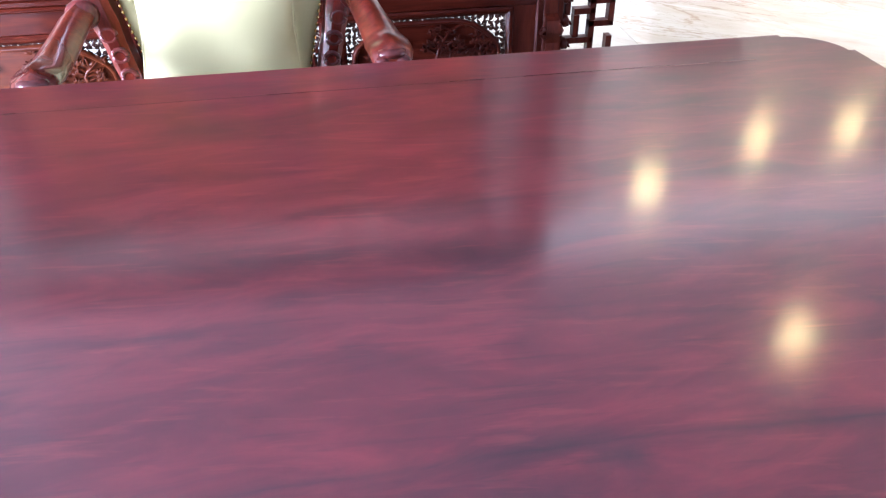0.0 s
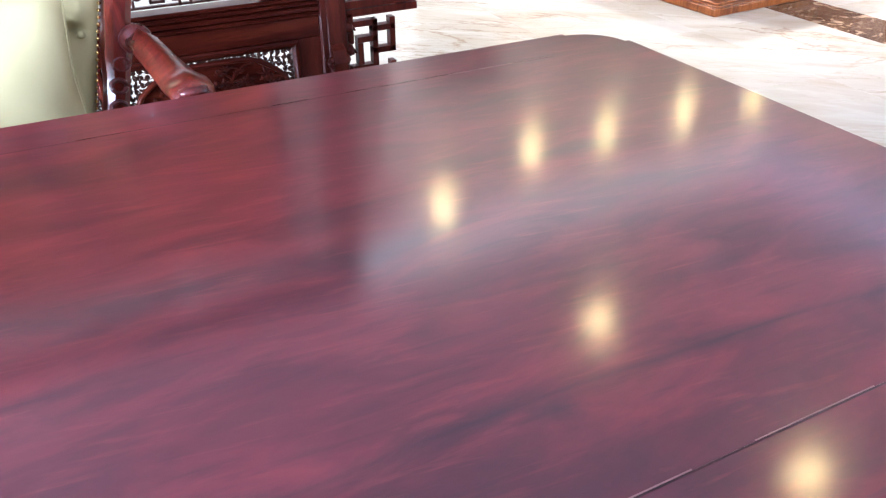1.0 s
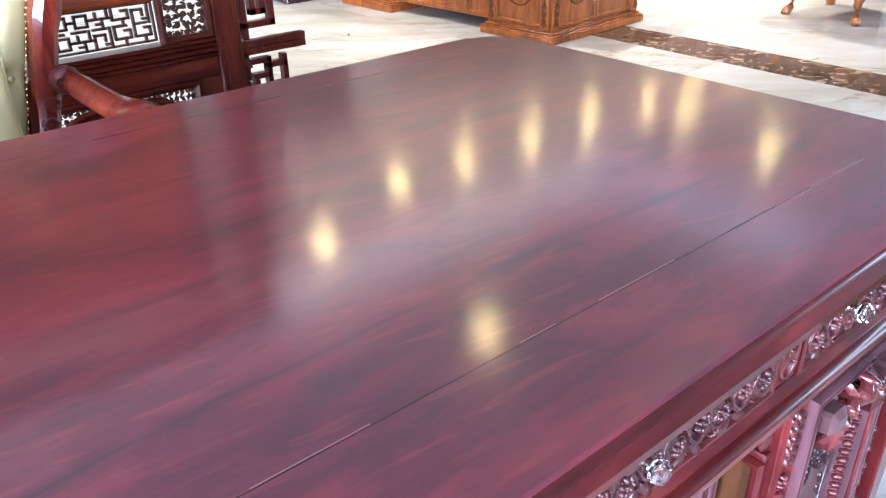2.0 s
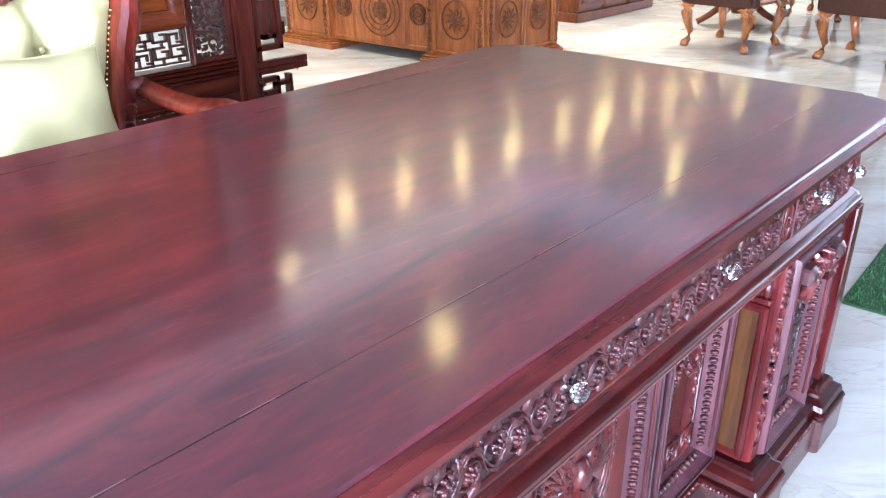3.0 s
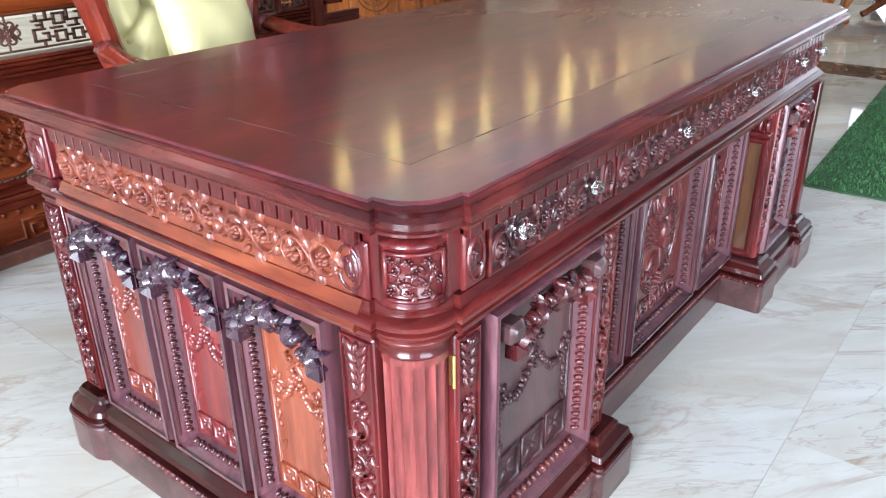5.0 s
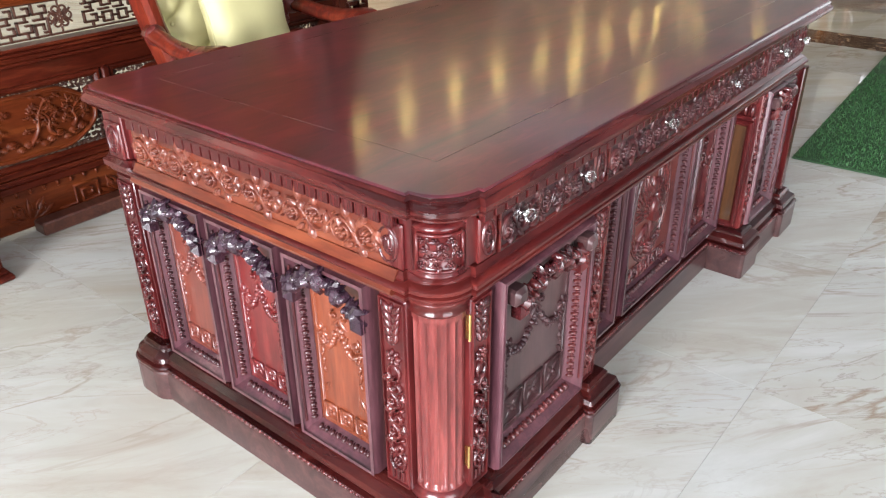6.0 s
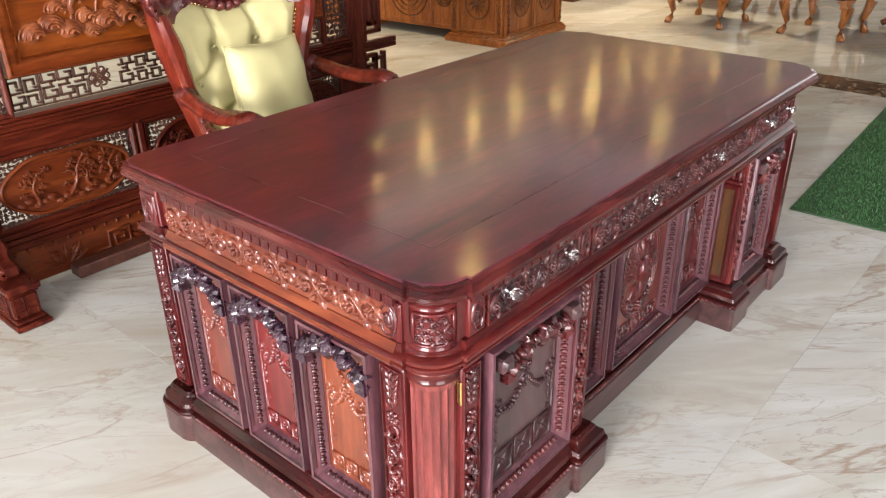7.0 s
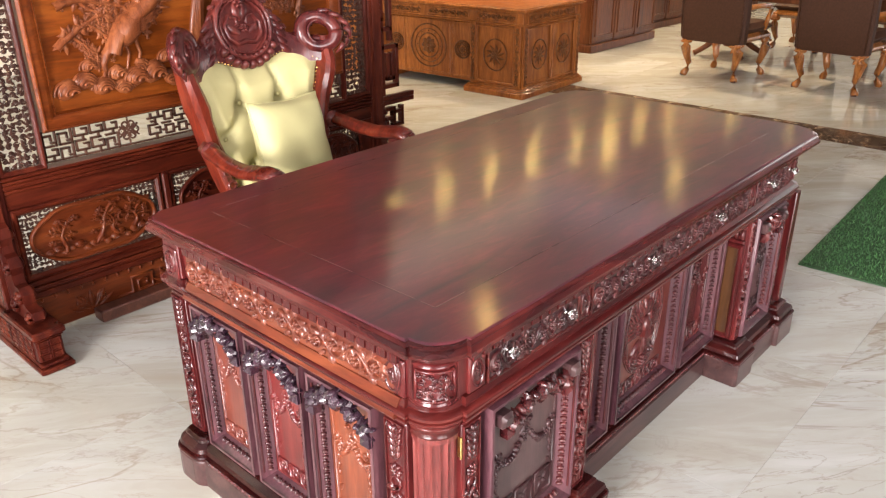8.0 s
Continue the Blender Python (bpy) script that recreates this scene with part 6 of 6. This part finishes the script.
def leather_chair(x, y, rz):
    c = thing("leather_chair", x, y, 0, "high-backed dark brown leather chair on carved legs", "chair", "leather chairs round the table", rz=rz)
    s = Shape()
    rings = []
    for z, y0, y1, hw in ((.335, .225, .325, .300), (.35, .215, .335, .312), (.60, .225, .350, .318), (.95, .27, .380, .322), (1.06, .295, .390, .312), (1.085, .31, .380, .290)):
        b = .03
        rings.append([(-hw + b, y0, z), (hw - b, y0, z), (hw, y0 + b, z), (hw, y1 - b, z), (hw - b, y1, z), (-hw + b, y1, z), (-hw, y1 - b, z), (-hw, y0 + b, z)])
    part("backrest", s.loft(rings), LEATHER, c, "padded brown leather back")
    s = Shape().box(-.285, .285, -.28, .24, .34, .42, .03)
    part("seat_frame", s, LEGW, c)
    s = Shape().box(-.29, .29, -.285, .22, .41, .51, .045)
    part("seat", s, LEATHER, c)
    for sd in (-1, 1):
        part("seam_piping", Shape(None, True).pipe([(sd * .295, .338, .365), (sd * .305, .357, .6), (sd * .308, .385, .95)], .006, 6), LEATHER, c)
    for x0, y0, sx, sy in ((-.235, -.24, -1, -1), (.235, -.24, 1, -1), (-.245, .27, -1, 1), (.245, .27, 1, 1)):
        lg = part("leg", cabriole(x0, y0, sx, sy, .375), LEGW, c, "honey-coloured cabriole leg")
        s = Shape(facing("+y" if sy > 0 else "-y", (x0, y0 + sy * .055, .315)), True)
        for a in (-1.57, -2.2, -.95, 0.2, 2.9):
            s.leaf(0, 0, .062, .030, a, .016, .2, 4)
        part("knee_carving", s, LEGW, lg)
        s = Shape(None, True)
        for k in (-1, 0, 1):
            s.ball(x0 + sx * .020 + k * .013, y0 + sy * .030, .012, .010, .018, .012, 7, 4)
        part("claw_foot", s, FOOTW, lg, "dark claw foot")
    for sd in (-1, 1):
        s = Shape(None, True).pipe([(sd * .275, .24, .66), (sd * .300, .08, .665), (sd * .305, -.08, .655), (sd * .300, -.17, .63), (sd * .290, -.15, .55), (sd * .280, -.12, .44)], [.022, .022, .024, .026, .022, .020], 10)
        part("armrest", s, LEGW, c)
    return c


leather_chair(5.53, 1.74, 85)
leather_chair(5.66, .73, 84)
leather_chair(5.80, -.30, 86)
leather_chair(7.55, 1.70, -95)
leather_chair(7.65, .72, -94)

table = thing("dining_table", 6.55, 1.15, 0, "long red-brown polished dining table", "table")
part("tabletop", Shape().box(-.48, .48, -1.5, 1.5, .715, .76, .014), CAB, table)
part("apron", Shape().box(-.40, .40, -1.40, 1.40, .62, .715, .006), CAB, table)
for y in (-1.0, 1.0):
    s = Shape(None, True).lathe([(.05, .10), (.07, .14), (.10, .22), (.11, .30), (.07, .40), (.055, .50), (.08, .58), (.10, .62)], 20, 0, y)
    part("table_pillar", s, CAB, table)
    for a in range(4):
        d = Vector((math.cos(a * math.pi / 2 + .78), math.sin(a * math.pi / 2 + .78), 0))
        s = Shape(None, True).pipe([(d.x * r, y + d.y * r, z) for r, z in ((.04, .20), (.14, .18), (.26, .09), (.34, .045), (.37, .03))], [.04, .036, .030, .028, .03], 8)
        part("table_foot", s, CAB, table)

# ---- green artificial grass mat ----
mat_ = thing("grass_mat", 1.60, -.362, 0, "bright green artificial grass mat on the floor", "mat", rz=0)
mat_.matrix_world = pose(1.60, -.362, .0005, 0, 0, 2.2)
MW, ML = 2.6, 1.9
part("backing", Shape().box(0, MW, -ML, 0, 0, .008, .003), GRASS_B, mat_)
rg = np.random.RandomState(5)
N = 60000
px = rg.uniform(.004, MW - .004, N) * np.where(rg.rand(N) < .6, .62, 1.0)
py = -rg.uniform(.004, ML - .004, N)
ang, lean, hgt = rg.uniform(0, 6.283, N), rg.uniform(.002, .014, N), rg.uniform(.010, .022, N)
wd = .0024
dx, dy = np.cos(ang), np.sin(ang)
tri = np.stack([np.stack([px - dy * wd, py + dx * wd, np.full(N, .006)], 1), np.stack([px + dy * wd, py - dx * wd, np.full(N, .006)], 1), np.stack([px + dx * lean, py + dy * lean, hgt], 1)], 1).reshape(-1, 3)
me = bpy.data.meshes.new("turf")
me.from_pydata(tri.tolist(), [], np.arange(3 * N).reshape(-1, 3).tolist())
me.materials.append(GRASS)
pile = tagged(new("turf", me), "short green fibres", kind="stuff")
pile.parent = mat_

# ---- specks on the floor ----
for x, y, r in ((2.66, 3.74, .011), (2.35, .62, .009), (-.55, 1.36, .005)):
    sp = thing("dirt_crumb", x, y, 0, "tiny dark crumb lying on the floor", "debris", "floor crumbs")
    part("crumb", Shape().ball(0, 0, r * .5, r, r * .7, r * .5, 7, 4), DIRT, sp)

# ---- floor tiles and the dark band ----
TILE = .80
tile_mesh = {}


def tile(x0, x1, y0, y1, material, name):
    key = (round(x1 - x0, 3), round(y1 - y0, 3), material.name)
    if key not in tile_mesh:
        s = Shape().box(-(x1 - x0) / 2 + .0004, (x1 - x0) / 2 - .0004, -(y1 - y0) / 2 + .0004, (y1 - y0) / 2 - .0004, -.014, 0, .0004)
        ob = part(name, s, material, floor)
        tile_mesh[key] = ob.data
    else:
        ob = new(name, tile_mesh[key])
        ob.parent = floor
    ob.location = ((x0 + x1) / 2, (y0 + y1) / 2, 0)


ys = [-6.39 + TILE * k for k in range(16)]
xs_a = [-.87 + TILE * k for k in range(-7, 6)]      # the last one is cut to meet the band
xs_b = [BX1 + TILE * k for k in range(9)]
for y in ys:
    for x in xs_a + xs_b:
        tile(x, BX0 if x < BX0 < x + TILE + .3 else x + TILE, y, y + TILE, MARBLE, "floor_tile")
rest = Shape()
rest.box(X0, X1, Y0, ys[0], -.014, 0, .0004).box(X0, xs_a[0], ys[0], Y1, -.014, 0, .0004).box(xs_b[-1] + TILE, X1, ys[0], Y1, -.014, 0, .0004).box(xs_a[0], xs_b[-1] + TILE, ys[-1] + TILE, Y1, -.014, 0, .0004)
part("floor_edge", rest, MARBLE, floor)
y = Y0 + .2
while y < Y1 - .5:
    tile(BX0, BX1, y, y + .60, BAND, "band_tile")
    y += .60
